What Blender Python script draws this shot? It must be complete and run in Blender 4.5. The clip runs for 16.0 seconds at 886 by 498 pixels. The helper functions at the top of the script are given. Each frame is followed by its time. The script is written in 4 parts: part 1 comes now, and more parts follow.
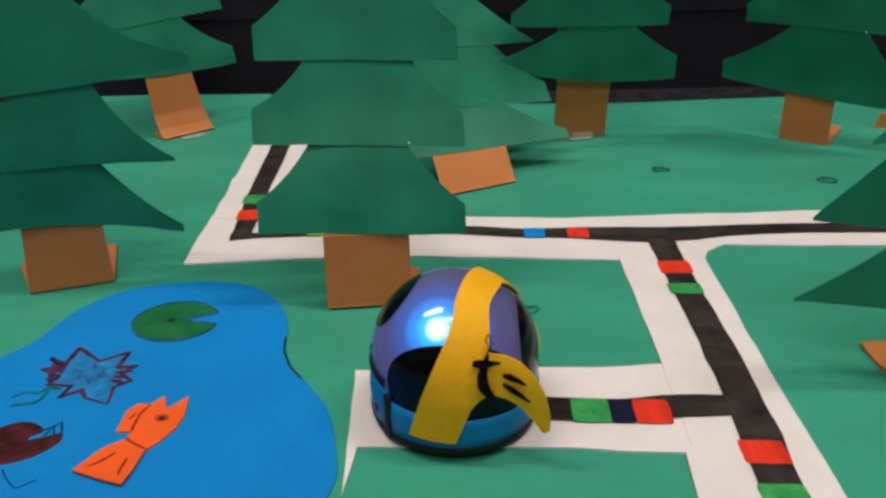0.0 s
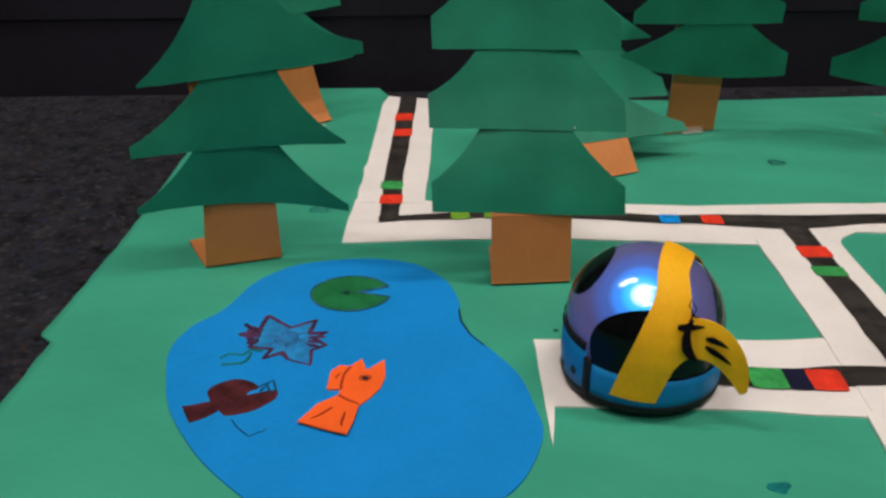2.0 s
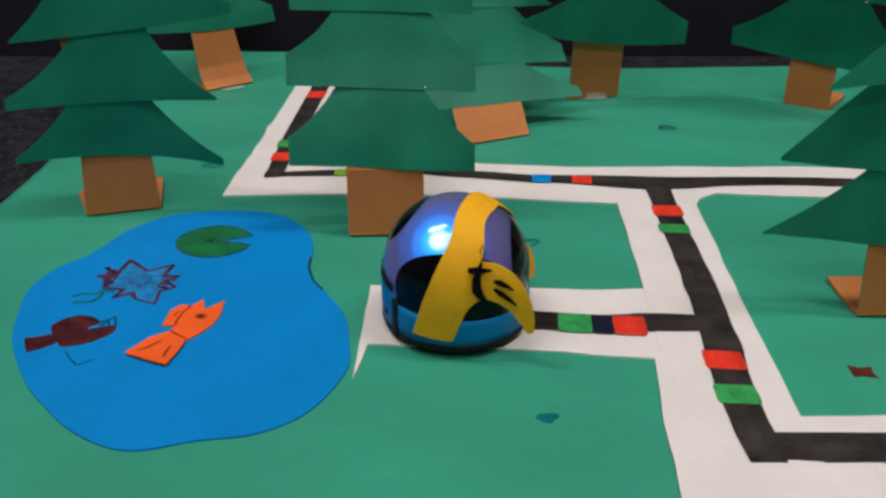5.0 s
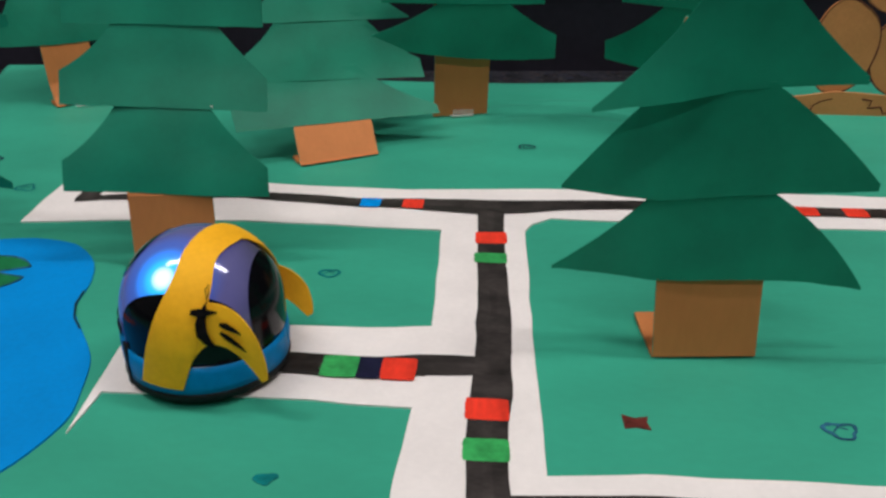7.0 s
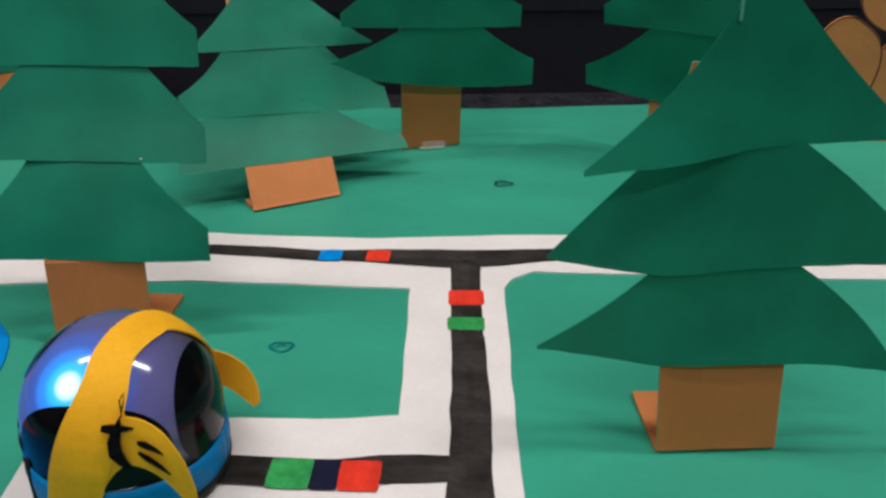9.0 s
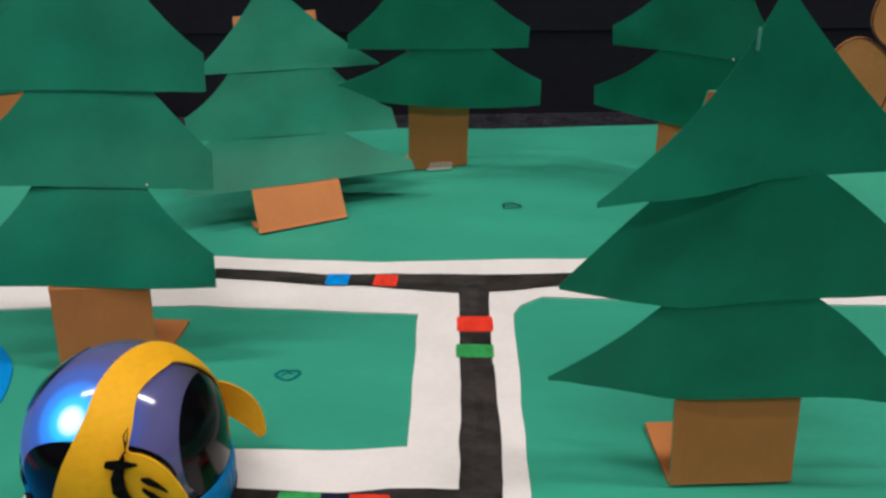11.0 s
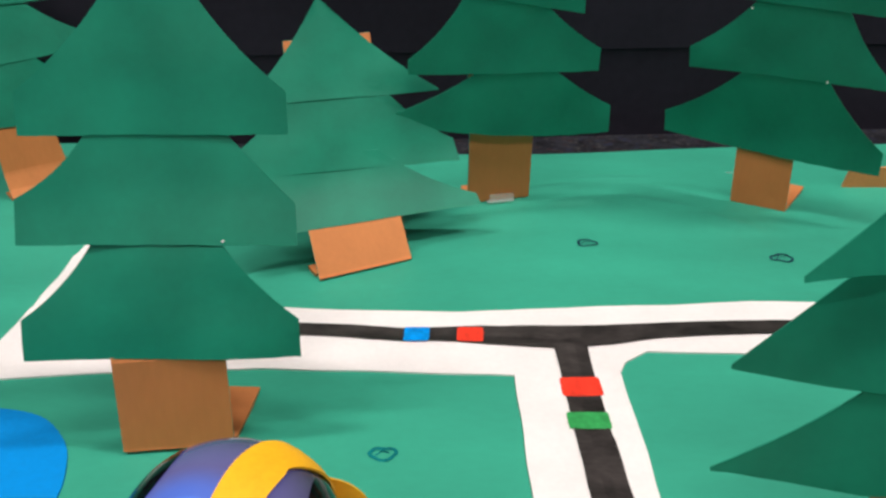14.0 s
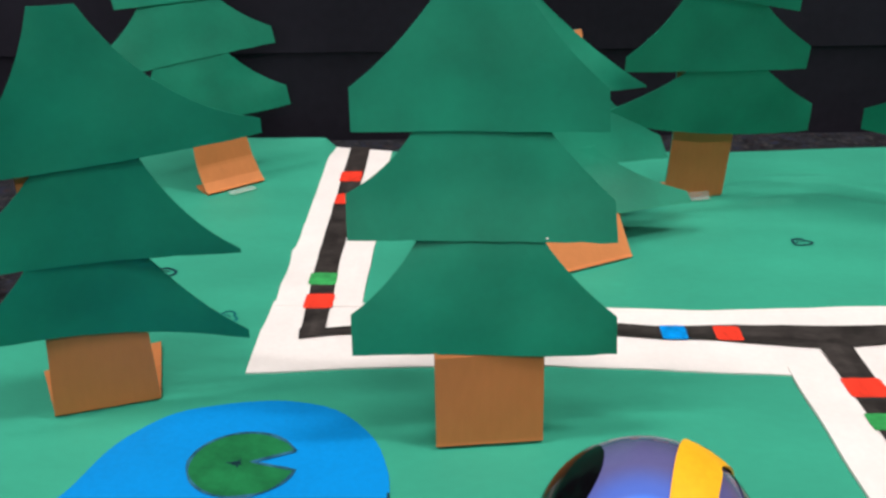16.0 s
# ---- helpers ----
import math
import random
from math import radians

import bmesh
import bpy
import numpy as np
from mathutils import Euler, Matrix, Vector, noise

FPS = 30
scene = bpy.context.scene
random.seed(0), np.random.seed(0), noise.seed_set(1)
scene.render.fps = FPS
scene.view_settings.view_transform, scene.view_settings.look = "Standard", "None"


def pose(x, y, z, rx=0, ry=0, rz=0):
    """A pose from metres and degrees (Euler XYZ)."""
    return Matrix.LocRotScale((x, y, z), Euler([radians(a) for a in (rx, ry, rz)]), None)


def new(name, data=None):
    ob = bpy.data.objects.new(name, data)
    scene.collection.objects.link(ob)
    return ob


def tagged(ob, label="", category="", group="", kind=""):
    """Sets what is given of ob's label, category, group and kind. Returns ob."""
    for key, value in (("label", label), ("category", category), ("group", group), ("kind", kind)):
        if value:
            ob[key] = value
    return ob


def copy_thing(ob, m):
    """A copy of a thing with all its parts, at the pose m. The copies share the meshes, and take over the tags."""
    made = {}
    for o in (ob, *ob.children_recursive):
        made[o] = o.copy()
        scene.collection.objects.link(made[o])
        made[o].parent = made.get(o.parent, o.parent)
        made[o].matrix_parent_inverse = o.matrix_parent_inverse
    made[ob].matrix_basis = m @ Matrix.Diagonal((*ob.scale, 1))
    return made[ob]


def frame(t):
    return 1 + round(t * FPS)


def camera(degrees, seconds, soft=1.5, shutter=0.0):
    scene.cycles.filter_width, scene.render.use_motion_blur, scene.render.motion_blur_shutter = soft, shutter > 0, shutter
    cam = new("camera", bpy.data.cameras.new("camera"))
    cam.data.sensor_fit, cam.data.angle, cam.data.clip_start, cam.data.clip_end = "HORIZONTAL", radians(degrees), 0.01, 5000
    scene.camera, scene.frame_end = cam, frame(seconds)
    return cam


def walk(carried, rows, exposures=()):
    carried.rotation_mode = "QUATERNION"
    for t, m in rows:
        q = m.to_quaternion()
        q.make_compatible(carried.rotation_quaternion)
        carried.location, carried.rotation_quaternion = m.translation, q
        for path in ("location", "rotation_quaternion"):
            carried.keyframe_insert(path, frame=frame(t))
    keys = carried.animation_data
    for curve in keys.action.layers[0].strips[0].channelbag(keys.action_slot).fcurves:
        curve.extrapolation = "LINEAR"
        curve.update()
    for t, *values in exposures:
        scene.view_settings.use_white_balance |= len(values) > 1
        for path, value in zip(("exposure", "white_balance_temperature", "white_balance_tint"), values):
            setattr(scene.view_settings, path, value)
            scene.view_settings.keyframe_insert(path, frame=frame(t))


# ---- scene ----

# ---- camera and its way ----
cam = camera(53.54, 16.0, soft=2.7)
# seconds, eye in metres, yaw, pitch, roll in degrees
PATH = [
    (0, 0.0240, -0.1630, 0.1075, 1.46, -25.57, -0.63),
    (0.5, 0.0168, -0.1659, 0.1071, 1.99, -25.41, -0.57),
    (1, 0.0097, -0.1700, 0.1068, 2.26, -25.45, -0.54),
    (1.5, -0.0026, -0.1750, 0.1075, 2.64, -24.61, -0.51),
    (2, -0.0113, -0.1783, 0.1069, 3.03, -25.18, -0.48),
    (2.5, -0.0186, -0.1810, 0.1073, 3.27, -25.55, -0.60),
    (3, -0.0264, -0.1847, 0.1083, 3.32, -25.37, -0.61),
    (3.5, -0.0276, -0.1847, 0.1073, 3.26, -25.09, -0.79),
    (4, -0.0180, -0.1838, 0.1066, 3.02, -26.63, -0.60),
    (4.5, 0.0123, -0.1870, 0.1068, 3.39, -26.89, -0.23),
    (5, 0.0316, -0.1898, 0.1074, 4.00, -26.95, 0.02),
    (5.2, 0.0444, -0.1895, 0.1074, 4.62, -26.86, -0.21),
    (7.3, 0.0803, -0.1600, 0.1039, 2.85, -26.21, 0.21),
    (7.5, 0.0801, -0.1536, 0.1044, 2.55, -26.30, 0.14),
    (8, 0.0801, -0.1405, 0.1042, 2.14, -26.05, 0.04),
    (8.5, 0.0800, -0.1369, 0.1040, 1.70, -26.14, 0.05),
    (9, 0.0803, -0.1373, 0.1045, 1.56, -25.97, 0.02),
    (9.5, 0.0783, -0.1318, 0.1049, 1.13, -26.51, 0.25),
    (10, 0.0784, -0.1336, 0.1057, 1.61, -25.70, 0.18),
    (10.2, 0.0786, -0.1339, 0.1062, 1.70, -25.52, 0.14),
    (12.3, 0.0795, -0.1332, 0.1049, 1.89, -24.71, -0.36),
    (12.5, 0.0784, -0.1246, 0.1048, 1.42, -24.93, -0.37),
    (13, 0.0757, -0.1106, 0.1049, 0.28, -24.41, -0.51),
    (13.5, 0.0677, -0.1095, 0.1063, 0.43, -24.09, -0.27),
    (14, 0.0540, -0.1099, 0.1057, 0.89, -24.58, -0.38),
    (14.5, 0.0393, -0.1111, 0.1054, 1.17, -24.17, -0.33),
    (15, 0.0256, -0.1109, 0.1052, 1.21, -24.13, -0.23),
    (15.5, 0.0092, -0.1116, 0.1043, 1.67, -24.23, -0.48),
    (16, -0.0024, -0.1112, 0.1064, 2.31, -24.86, -0.38),
]
EXPOSURES = [(0, -0.12, 6650, 10), (2.2, -0.07, 6700, 10), (3, 0.36, 6500, 10), (3.5, 0.5, 6500, 10), (4, 0.52, 6450, 10), (4.5, 0.08, 6400, 10), (5, -0.2, 6350, 10), (7.5, -0.03, 6200, 10), (10, -0.03, 6200, 10), (12.5, 0.22, 6450, 6), (13, 0.38, 6400, 7), (14, 0.47, 6300, 10), (16, 0.47, 6300, 10)]
walk(cam, [(t, pose(x, y, z, 90 + pitch, 0, yaw) @ pose(0, 0, 0, 0, 0, roll)) for t, x, y, z, yaw, pitch, roll in PATH], EXPOSURES)

# ---- world and lamps ----
world = bpy.data.worlds.new("room_dark")
world.use_nodes = True
world.node_tree.nodes["Background"].inputs[0].default_value = (0.02, 0.02, 0.02, 1)
scene.world = world
CEILING = 2.6
LAMPS = [(-1.20, -0.05, 30.0), (1.30, -0.05, 30.0), (0.05, -0.75, 13.0), (0.05, -2.20, 25.0)]
for lx, ly, watts in LAMPS:
    lamp = bpy.data.lights.new("tube_light", "AREA")
    lamp.shape, lamp.size, lamp.size_y, lamp.energy, lamp.color = "RECTANGLE", 1.2, 0.16, watts, (1.0, 0.955, 0.90)
    new("tube_light", lamp).matrix_world = pose(lx, ly, CEILING - 0.06)

MM = 0.001


# ---- materials ----
def mat(name, color, rough=0.6, metal=0.0, vary=0.12, scale=40.0, stretch=(1, 1, 1), bump=0.2, bump_scale=900.0, spec=0.15, random_tint=0.0, grain=0.5, island=0.0):
    """A surface with broad blotches, fine grain and fine relief; scales are per metre."""
    m = bpy.data.materials.new(name)
    m.use_nodes = True
    nt = m.node_tree
    n, link = nt.nodes, nt.links.new
    bsdf = n["Principled BSDF"]
    bsdf.inputs["Roughness"].default_value = rough
    bsdf.inputs["Metallic"].default_value = metal
    bsdf.inputs["Specular IOR Level"].default_value = spec
    co = n.new("ShaderNodeTexCoord")
    mp = n.new("ShaderNodeMapping")
    mp.inputs["Scale"].default_value = stretch
    link(co.outputs["Object"], mp.inputs["Vector"])
    broad = n.new("ShaderNodeTexNoise")
    broad.inputs["Scale"].default_value = scale
    broad.inputs["Detail"].default_value = 4
    fine = n.new("ShaderNodeTexNoise")
    fine.inputs["Scale"].default_value = bump_scale
    fine.inputs["Detail"].default_value = 3
    link(mp.outputs["Vector"], broad.inputs["Vector"])
    link(mp.outputs["Vector"], fine.inputs["Vector"])
    add = n.new("ShaderNodeMath")
    add.operation = "ADD"
    half = n.new("ShaderNodeMath")
    half.operation = "MULTIPLY"
    half.inputs[1].default_value = grain
    link(fine.outputs["Fac"], half.inputs[0])
    link(broad.outputs["Fac"], add.inputs[0])
    link(half.outputs[0], add.inputs[1])
    ramp = n.new("ShaderNodeValToRGB")
    lo = tuple(c * (1 - 2.2 * vary) for c in color)
    hi = tuple(min(1.0, c * (1 + 1.3 * vary)) for c in color)
    ramp.color_ramp.elements[0].position, ramp.color_ramp.elements[0].color = 0.25 + 0.5 * grain, (*lo, 1)
    ramp.color_ramp.elements[1].position, ramp.color_ramp.elements[1].color = 0.75 + 0.5 * grain, (*hi, 1)
    link(add.outputs[0], ramp.inputs["Fac"])
    out = ramp.outputs["Color"]
    if random_tint or island:
        info = n.new("ShaderNodeObjectInfo" if random_tint else "ShaderNodeNewGeometry")
        mul = n.new("ShaderNodeMath")
        mul.operation = "MULTIPLY_ADD"
        mul.inputs[1].default_value, mul.inputs[2].default_value = random_tint or island, 1 - (random_tint or island) / 2
        link(info.outputs["Random" if random_tint else "Random Per Island"], mul.inputs[0])
        hsv = n.new("ShaderNodeHueSaturation")
        link(mul.outputs[0], hsv.inputs["Value"])
        link(out, hsv.inputs["Color"])
        out = hsv.outputs["Color"]
    link(out, bsdf.inputs["Base Color"])
    if bump:
        bp = n.new("ShaderNodeBump")
        bp.inputs["Strength"].default_value = bump
        bp.inputs["Distance"].default_value = 0.0004
        link(add.outputs[0], bp.inputs["Height"])
        link(bp.outputs["Normal"], bsdf.inputs["Normal"])
    return m


def carpet_material():
    """Dark blue-grey loop carpet flecked with paler, bluish and reddish yarn."""
    m = mat("dark_grey_carpet", (0.0145, 0.0142, 0.0185), 0.95, vary=0.36, scale=120, bump=1.0, bump_scale=520, spec=0.1, grain=0.7)
    n, link = m.node_tree.nodes, m.node_tree.links.new
    bsdf = n["Principled BSDF"]
    base = bsdf.inputs["Base Color"].links[0].from_socket
    co = n.new("ShaderNodeTexCoord")
    for size, edge, colour in ((420, 0.66, (0.036, 0.034, 0.035)), (300, 0.67, (0.018, 0.020, 0.036)), (340, 0.70, (0.028, 0.017, 0.018))):
        spots = n.new("ShaderNodeTexNoise")
        spots.inputs["Scale"].default_value = size
        spots.inputs["Detail"].default_value = 1
        link(co.outputs["Object"], spots.inputs["Vector"])
        cut = n.new("ShaderNodeMapRange")
        cut.inputs["From Min"].default_value, cut.inputs["From Max"].default_value = edge - 0.08, edge + 0.04
        link(spots.outputs["Fac"], cut.inputs["Value"])
        mix = n.new("ShaderNodeMix")
        mix.data_type = "RGBA"
        link(cut.outputs["Result"], mix.inputs["Factor"])
        link(base, mix.inputs[6])
        mix.inputs[7].default_value = (*colour, 1)
        base = mix.outputs[2]
    link(base, bsdf.inputs["Base Color"])
    return m


M_GROUND = mat("green_board_paper", (0.036, 0.318, 0.206), 0.6, vary=0.08, scale=26, stretch=(0.6, 1.1, 1), bump=0.12, bump_scale=500, spec=0.3, grain=0.2)
M_TREE = mat("green_card", (0.010, 0.208, 0.124), 0.48, vary=0.13, scale=55, bump=0.05, bump_scale=700, spec=0.22, random_tint=0.10, grain=0.15)
M_EDGE = mat("pale_cut_card_edge", (0.09, 0.36, 0.25), 0.7, vary=0.15, scale=200, bump=0.0)
# pale colour standing in for light caught on a curled card edge
M_GLINT = mat("pale_green_edge_glint", (0.16, 0.46, 0.38), 0.7, vary=0.15, scale=300, bump=0.0)
M_WHITE = mat("white_road_paper", (0.80, 0.73, 0.705), 0.6, vary=0.03, scale=60, bump=0.2, bump_scale=800)
M_POND = mat("blue_paper", (0.001, 0.225, 0.61), 0.7, vary=0.05, scale=35, bump=0.2, bump_scale=900)
M_ORANGE = mat("orange_paper", (0.93, 0.125, 0.02), 0.6, vary=0.05, scale=90)
M_YELLOW = mat("yellow_paper", (0.97, 0.455, 0.014), 0.6, vary=0.06, scale=120)
M_BOARD = mat("brown_cardboard", (0.60, 0.212, 0.069), 0.6, spec=0.15, vary=0.06, scale=60, stretch=(1, 1, 0.35), bump=0.3, bump_scale=700, random_tint=0.12, grain=0.3)
M_KRAFT = mat("brown_craft_card", (0.62, 0.25, 0.09), 0.75, vary=0.06, scale=60, bump=0.3)
M_INK = mat("black_marker_ink", (0.040, 0.033, 0.031), 0.5, vary=0.30, scale=170, stretch=(0.6, 1.0, 1), bump=0.0, island=0.5)
M_INKRED = mat("red_marker_ink", (0.80, 0.045, 0.022), 0.5, vary=0.14, scale=220, stretch=(1, 0.4, 1), bump=0.0)
M_INKBLUE = mat("blue_marker_ink", (0.003, 0.25, 0.70), 0.5, vary=0.18, scale=220, bump=0.0)
M_INKGREEN = mat("green_marker_ink", (0.045, 0.35, 0.092), 0.5, vary=0.18, scale=200, bump=0.0)
M_INKLIME = mat("lime_marker_ink", (0.22, 0.46, 0.04), 0.5, vary=0.15, scale=200, bump=0.0)
M_INKNAVY = mat("navy_marker_ink", (0.012, 0.012, 0.035), 0.5, vary=0.2, scale=200, bump=0.0)
M_INKBROWN = mat("maroon_marker_ink", (0.075, 0.015, 0.020), 0.5, vary=0.3, scale=260, bump=0.0)
M_INKTEAL = mat("teal_marker_ink", (0.004, 0.165, 0.165), 0.5, vary=0.25, scale=260, bump=0.0)
M_INKGREY = mat("dark_pen_ink", (0.008, 0.04, 0.06), 0.5, vary=0.25, scale=260, bump=0.0)
M_INKPLUM = mat("plum_marker_ink", (0.080, 0.028, 0.078), 0.5, vary=0.35, scale=260, bump=0.0)
M_INKWASH = mat("pale_blue_wash", (0.016, 0.215, 0.51), 0.6, vary=0.16, scale=320, bump=0.0)
M_INKWEED = mat("dull_green_ink", (0.008, 0.15, 0.14), 0.5, vary=0.2, scale=260, bump=0.0)
M_INKMAROON = mat("faded_maroon_ink", (0.13, 0.026, 0.02), 0.5, vary=0.3, scale=300, bump=0.0)
M_INKSLATE = mat("slate_blue_ink", (0.025, 0.11, 0.18), 0.5, vary=0.3, scale=300, bump=0.0)
M_INKOLIVE = mat("olive_brown_ink", (0.13, 0.115, 0.03), 0.5, vary=0.35, scale=320, bump=0.0)
M_INKRUST = mat("rust_pen_ink", (0.35, 0.03, 0.008), 0.5, vary=0.2, scale=260, bump=0.0)
M_INKPALE = mat("slate_blue_pencil", (0.03, 0.13, 0.33), 0.5, vary=0.2, scale=300, bump=0.0)
M_LILY = mat("lily_green_ink", (0.012, 0.16, 0.052), 0.55, vary=0.2, scale=110, bump=0.1, grain=0.3)
M_CARPET = carpet_material()
M_BLACK = mat("black_painted_wall", (0.0255, 0.0225, 0.0335), 0.85, vary=0.22, scale=9, bump=0.1, bump_scale=300, spec=0.08, grain=0.2)
M_PLASTER = mat("pale_wall_paint", (0.20, 0.198, 0.19), 0.8, vary=0.04, scale=4, bump=0.1, bump_scale=200)
M_CEIL = mat("ceiling_tile_white", (0.58, 0.58, 0.57), 0.85, vary=0.04, scale=8, bump=0.2, bump_scale=150)
M_METAL = mat("white_lamp_steel", (0.75, 0.75, 0.75), 0.4, vary=0.02)
M_SKIN = mat("blue_rubber_skin", (0.004, 0.20, 0.50), 0.5, vary=0.08, scale=150, bump=0.1)
M_GLOSS = mat("glossy_black_plastic", (0.003, 0.003, 0.004), 0.14, vary=0.1, bump=0.0, spec=0.2)
M_PEN = mat("black_felt_pen", (0.006, 0.005, 0.006), 0.7, vary=0.2, scale=400, bump=0.0, spec=0.05)
M_RUBBER = mat("black_rubber", (0.012, 0.012, 0.014), 0.6, vary=0.1, bump=0.1)


def dome_material():
    """Silver tinted plastic with a blue diode shining through it."""
    m = mat("silver_tinted_dome", (0.115, 0.11, 0.15), 0.12, metal=0.35, vary=0.05, scale=60, bump=0.0, spec=0.25)
    n, link = m.node_tree.nodes, m.node_tree.links.new
    co = n.new("ShaderNodeTexCoord")
    far = n.new("ShaderNodeVectorMath")
    far.operation = "DISTANCE"
    far.inputs[1].default_value = LED
    link(co.outputs["Object"], far.inputs[0])
    ramp = n.new("ShaderNodeValToRGB")
    ramp.color_ramp.interpolation = "EASE"
    els = ramp.color_ramp.elements
    els[0].position, els[0].color = 0.0, (1.0, 1.0, 1.0, 1)
    els[1].position, els[1].color = 1.0, (0, 0, 0, 1)
    for at, colour in ((0.06, (0.70, 0.95, 1.0, 1)), (0.13, (0.0, 0.46, 1.0, 1)), (0.22, (0.0, 0.20, 0.80, 1)), (0.33, (0.01, 0.06, 0.32, 1)), (0.55, (0.030, 0.026, 0.11, 1))):
        els.new(at).color = colour
    scaled = n.new("ShaderNodeMath")
    scaled.operation = "MULTIPLY"
    scaled.inputs[1].default_value = 1 / 0.022
    link(far.outputs["Value"], scaled.inputs[0])
    link(scaled.outputs[0], ramp.inputs["Fac"])
    bsdf = n["Principled BSDF"]
    link(ramp.outputs["Color"], bsdf.inputs["Emission Color"])
    bsdf.inputs["Emission Strength"].default_value = 1.35
    return m


def tape_material():
    m = mat("clear_tape", (0.75, 0.75, 0.72), 0.18, vary=0.05, scale=200, bump=0.4)
    m.node_tree.nodes["Principled BSDF"].inputs["Alpha"].default_value = 0.20
    return m


M_TAPE = tape_material()
GLOW = bpy.data.materials.new("lamp_diffuser_glow")
GLOW.use_nodes = True
GLOW.node_tree.nodes["Principled BSDF"].inputs["Emission Color"].default_value = (1, 0.97, 0.92, 1)
GLOW.node_tree.nodes["Principled BSDF"].inputs["Emission Strength"].default_value = 2.0


# ---- mesh helpers ----
def link_mesh(name, bm, material, smooth=False):
    bmesh.ops.recalc_face_normals(bm, faces=bm.faces)
    me = bpy.data.meshes.new(name)
    bm.to_mesh(me)
    bm.free()
    me.materials.append(material)
    if smooth:
        for p in me.polygons:
            p.use_smooth = True
        if smooth == "rim":
            me.set_sharp_from_angle(angle=radians(50))
    return new(name, me)


def part(name, bm, material, parent, label="", smooth=False):
    ob = link_mesh(name, bm, material, smooth)
    ob.parent = parent
    if label:
        ob["label"] = label
    return ob


def thing(name, at=(0, 0, 0), turn=0.0, **tags):
    ob = new(name)
    ob.empty_display_size = 0.01
    ob.matrix_world = pose(*at, 0, 0, turn)
    return tagged(ob, **tags)


def wob(x, y, seed, amount):
    return amount * noise.noise(Vector((x * 90, y * 90, seed * 7.3)))


def resample(points, step, closed):
    """Points of a line at about even steps; corners are kept."""
    out = []
    n = len(points)
    for i in range(n if closed else n - 1):
        a, b = Vector(points[i]), Vector(points[(i + 1) % n])
        k = max(1, round((b - a).length / step))
        out += [a.lerp(b, j / k) for j in range(k)]
    if not closed:
        out.append(Vector(points[-1]))
    return out


def spline(points, per=6, closed=True):
    """A smooth line through points (Catmull-Rom)."""
    n, out = len(points), []
    for i in range(n if closed else n - 1):
        p = [Vector(points[(i + k) % n] if closed else points[min(max(i + k, 0), n - 1)]) for k in (-1, 0, 1, 2)]
        for j in range(per):
            t = j / per
            out.append(0.5 * (2 * p[1] + (p[2] - p[0]) * t + (2 * p[0] - 5 * p[1] + 4 * p[2] - p[3]) * t * t + (3 * p[1] - p[0] - 3 * p[2] + p[3]) * t ** 3))
    if not closed:
        out.append(Vector(points[-1]))
    return out


def cutout(points, z0, z1, jitter=0.0, seed=1, lift=None):
    """A flat paper shape between two heights, its edge a little uneven; metres."""
    bm = bmesh.new()
    top, low = [], []
    for p in points:
        x, y = p[0] + wob(p[0], p[1], seed, jitter), p[1] + wob(p[1], p[0], seed + 3, jitter)
        up = lift(x, y) if lift else 0.0
        top.append(bm.verts.new((x, y, z1 + up)))
        low.append(bm.verts.new((x, y, z0 + up)))
    bm.faces.new(top)
    bm.faces.new(low[::-1])
    n = len(top)
    for i in range(n):
        bm.faces.new((top[i], low[i], low[(i + 1) % n], top[(i + 1) % n]))
    bm.normal_update()
    bmesh.ops.triangulate(bm, faces=[f for f in bm.faces if len(f.verts) > 4])
    return bm


def stroke(points, width, z, jitter=0.15 * MM, seed=1, closed=False, step=1.6 * MM, bm=None):
    """An inked line on paper. width: one number, or one per point; metres."""
    bm = bm or bmesh.new()
    pts = [Vector(p) for p in points]
    if closed:
        pts.append(pts[0].copy())
    widths = list(width) if isinstance(width, (list, tuple)) else [width] * len(pts)
    line, wide = [], []
    for i in range(len(pts) - 1):
        k = max(1, round((pts[i + 1] - pts[i]).length / step))
        for j in range(k):
            line.append(pts[i].lerp(pts[i + 1], j / k))
            wide.append(widths[i] + (widths[i + 1] - widths[i]) * j / k)
    line.append(pts[-1])
    wide.append(widths[-1])
    rows = []
    for i, p in enumerate(line):
        d = (line[min(i + 1, len(line) - 1)] - line[max(i - 1, 0)]).normalized()
        s = Vector((-d.y, d.x))
        a = p + s * (wide[i] / 2 + wob(p.x, p.y, seed, jitter))
        b = p - s * (wide[i] / 2 + wob(p.x, p.y, seed + 5, jitter))
        rows.append((bm.verts.new((a.x, a.y, z)), bm.verts.new((b.x, b.y, z))))
    for (a, b), (c, d) in zip(rows, rows[1:]):
        bm.faces.new((a, b, d, c))
    return bm


def slab(rows, off):
    """A bent sheet: rows of points, with its back at the distance off."""
    bm = bmesh.new()
    front = [[bm.verts.new(p) for p in row] for row in rows]
    back = [[bm.verts.new(Vector(p) + off) for p in row] for row in rows]
    nr, nc = len(rows), len(rows[0])
    for i in range(nr - 1):
        for j in range(nc - 1):
            bm.faces.new((front[i][j], front[i][j + 1], front[i + 1][j + 1], front[i + 1][j]))
            bm.faces.new((back[i][j], back[i + 1][j], back[i + 1][j + 1], back[i][j + 1]))
    for i in range(nr - 1):
        for j in (0, nc - 1):
            bm.faces.new((front[i][j], front[i + 1][j], back[i + 1][j], back[i][j]))
    for j in range(nc - 1):
        for i in (0, nr - 1):
            bm.faces.new((front[i][j], back[i][j], back[i][j + 1], front[i][j + 1]))
    return bm


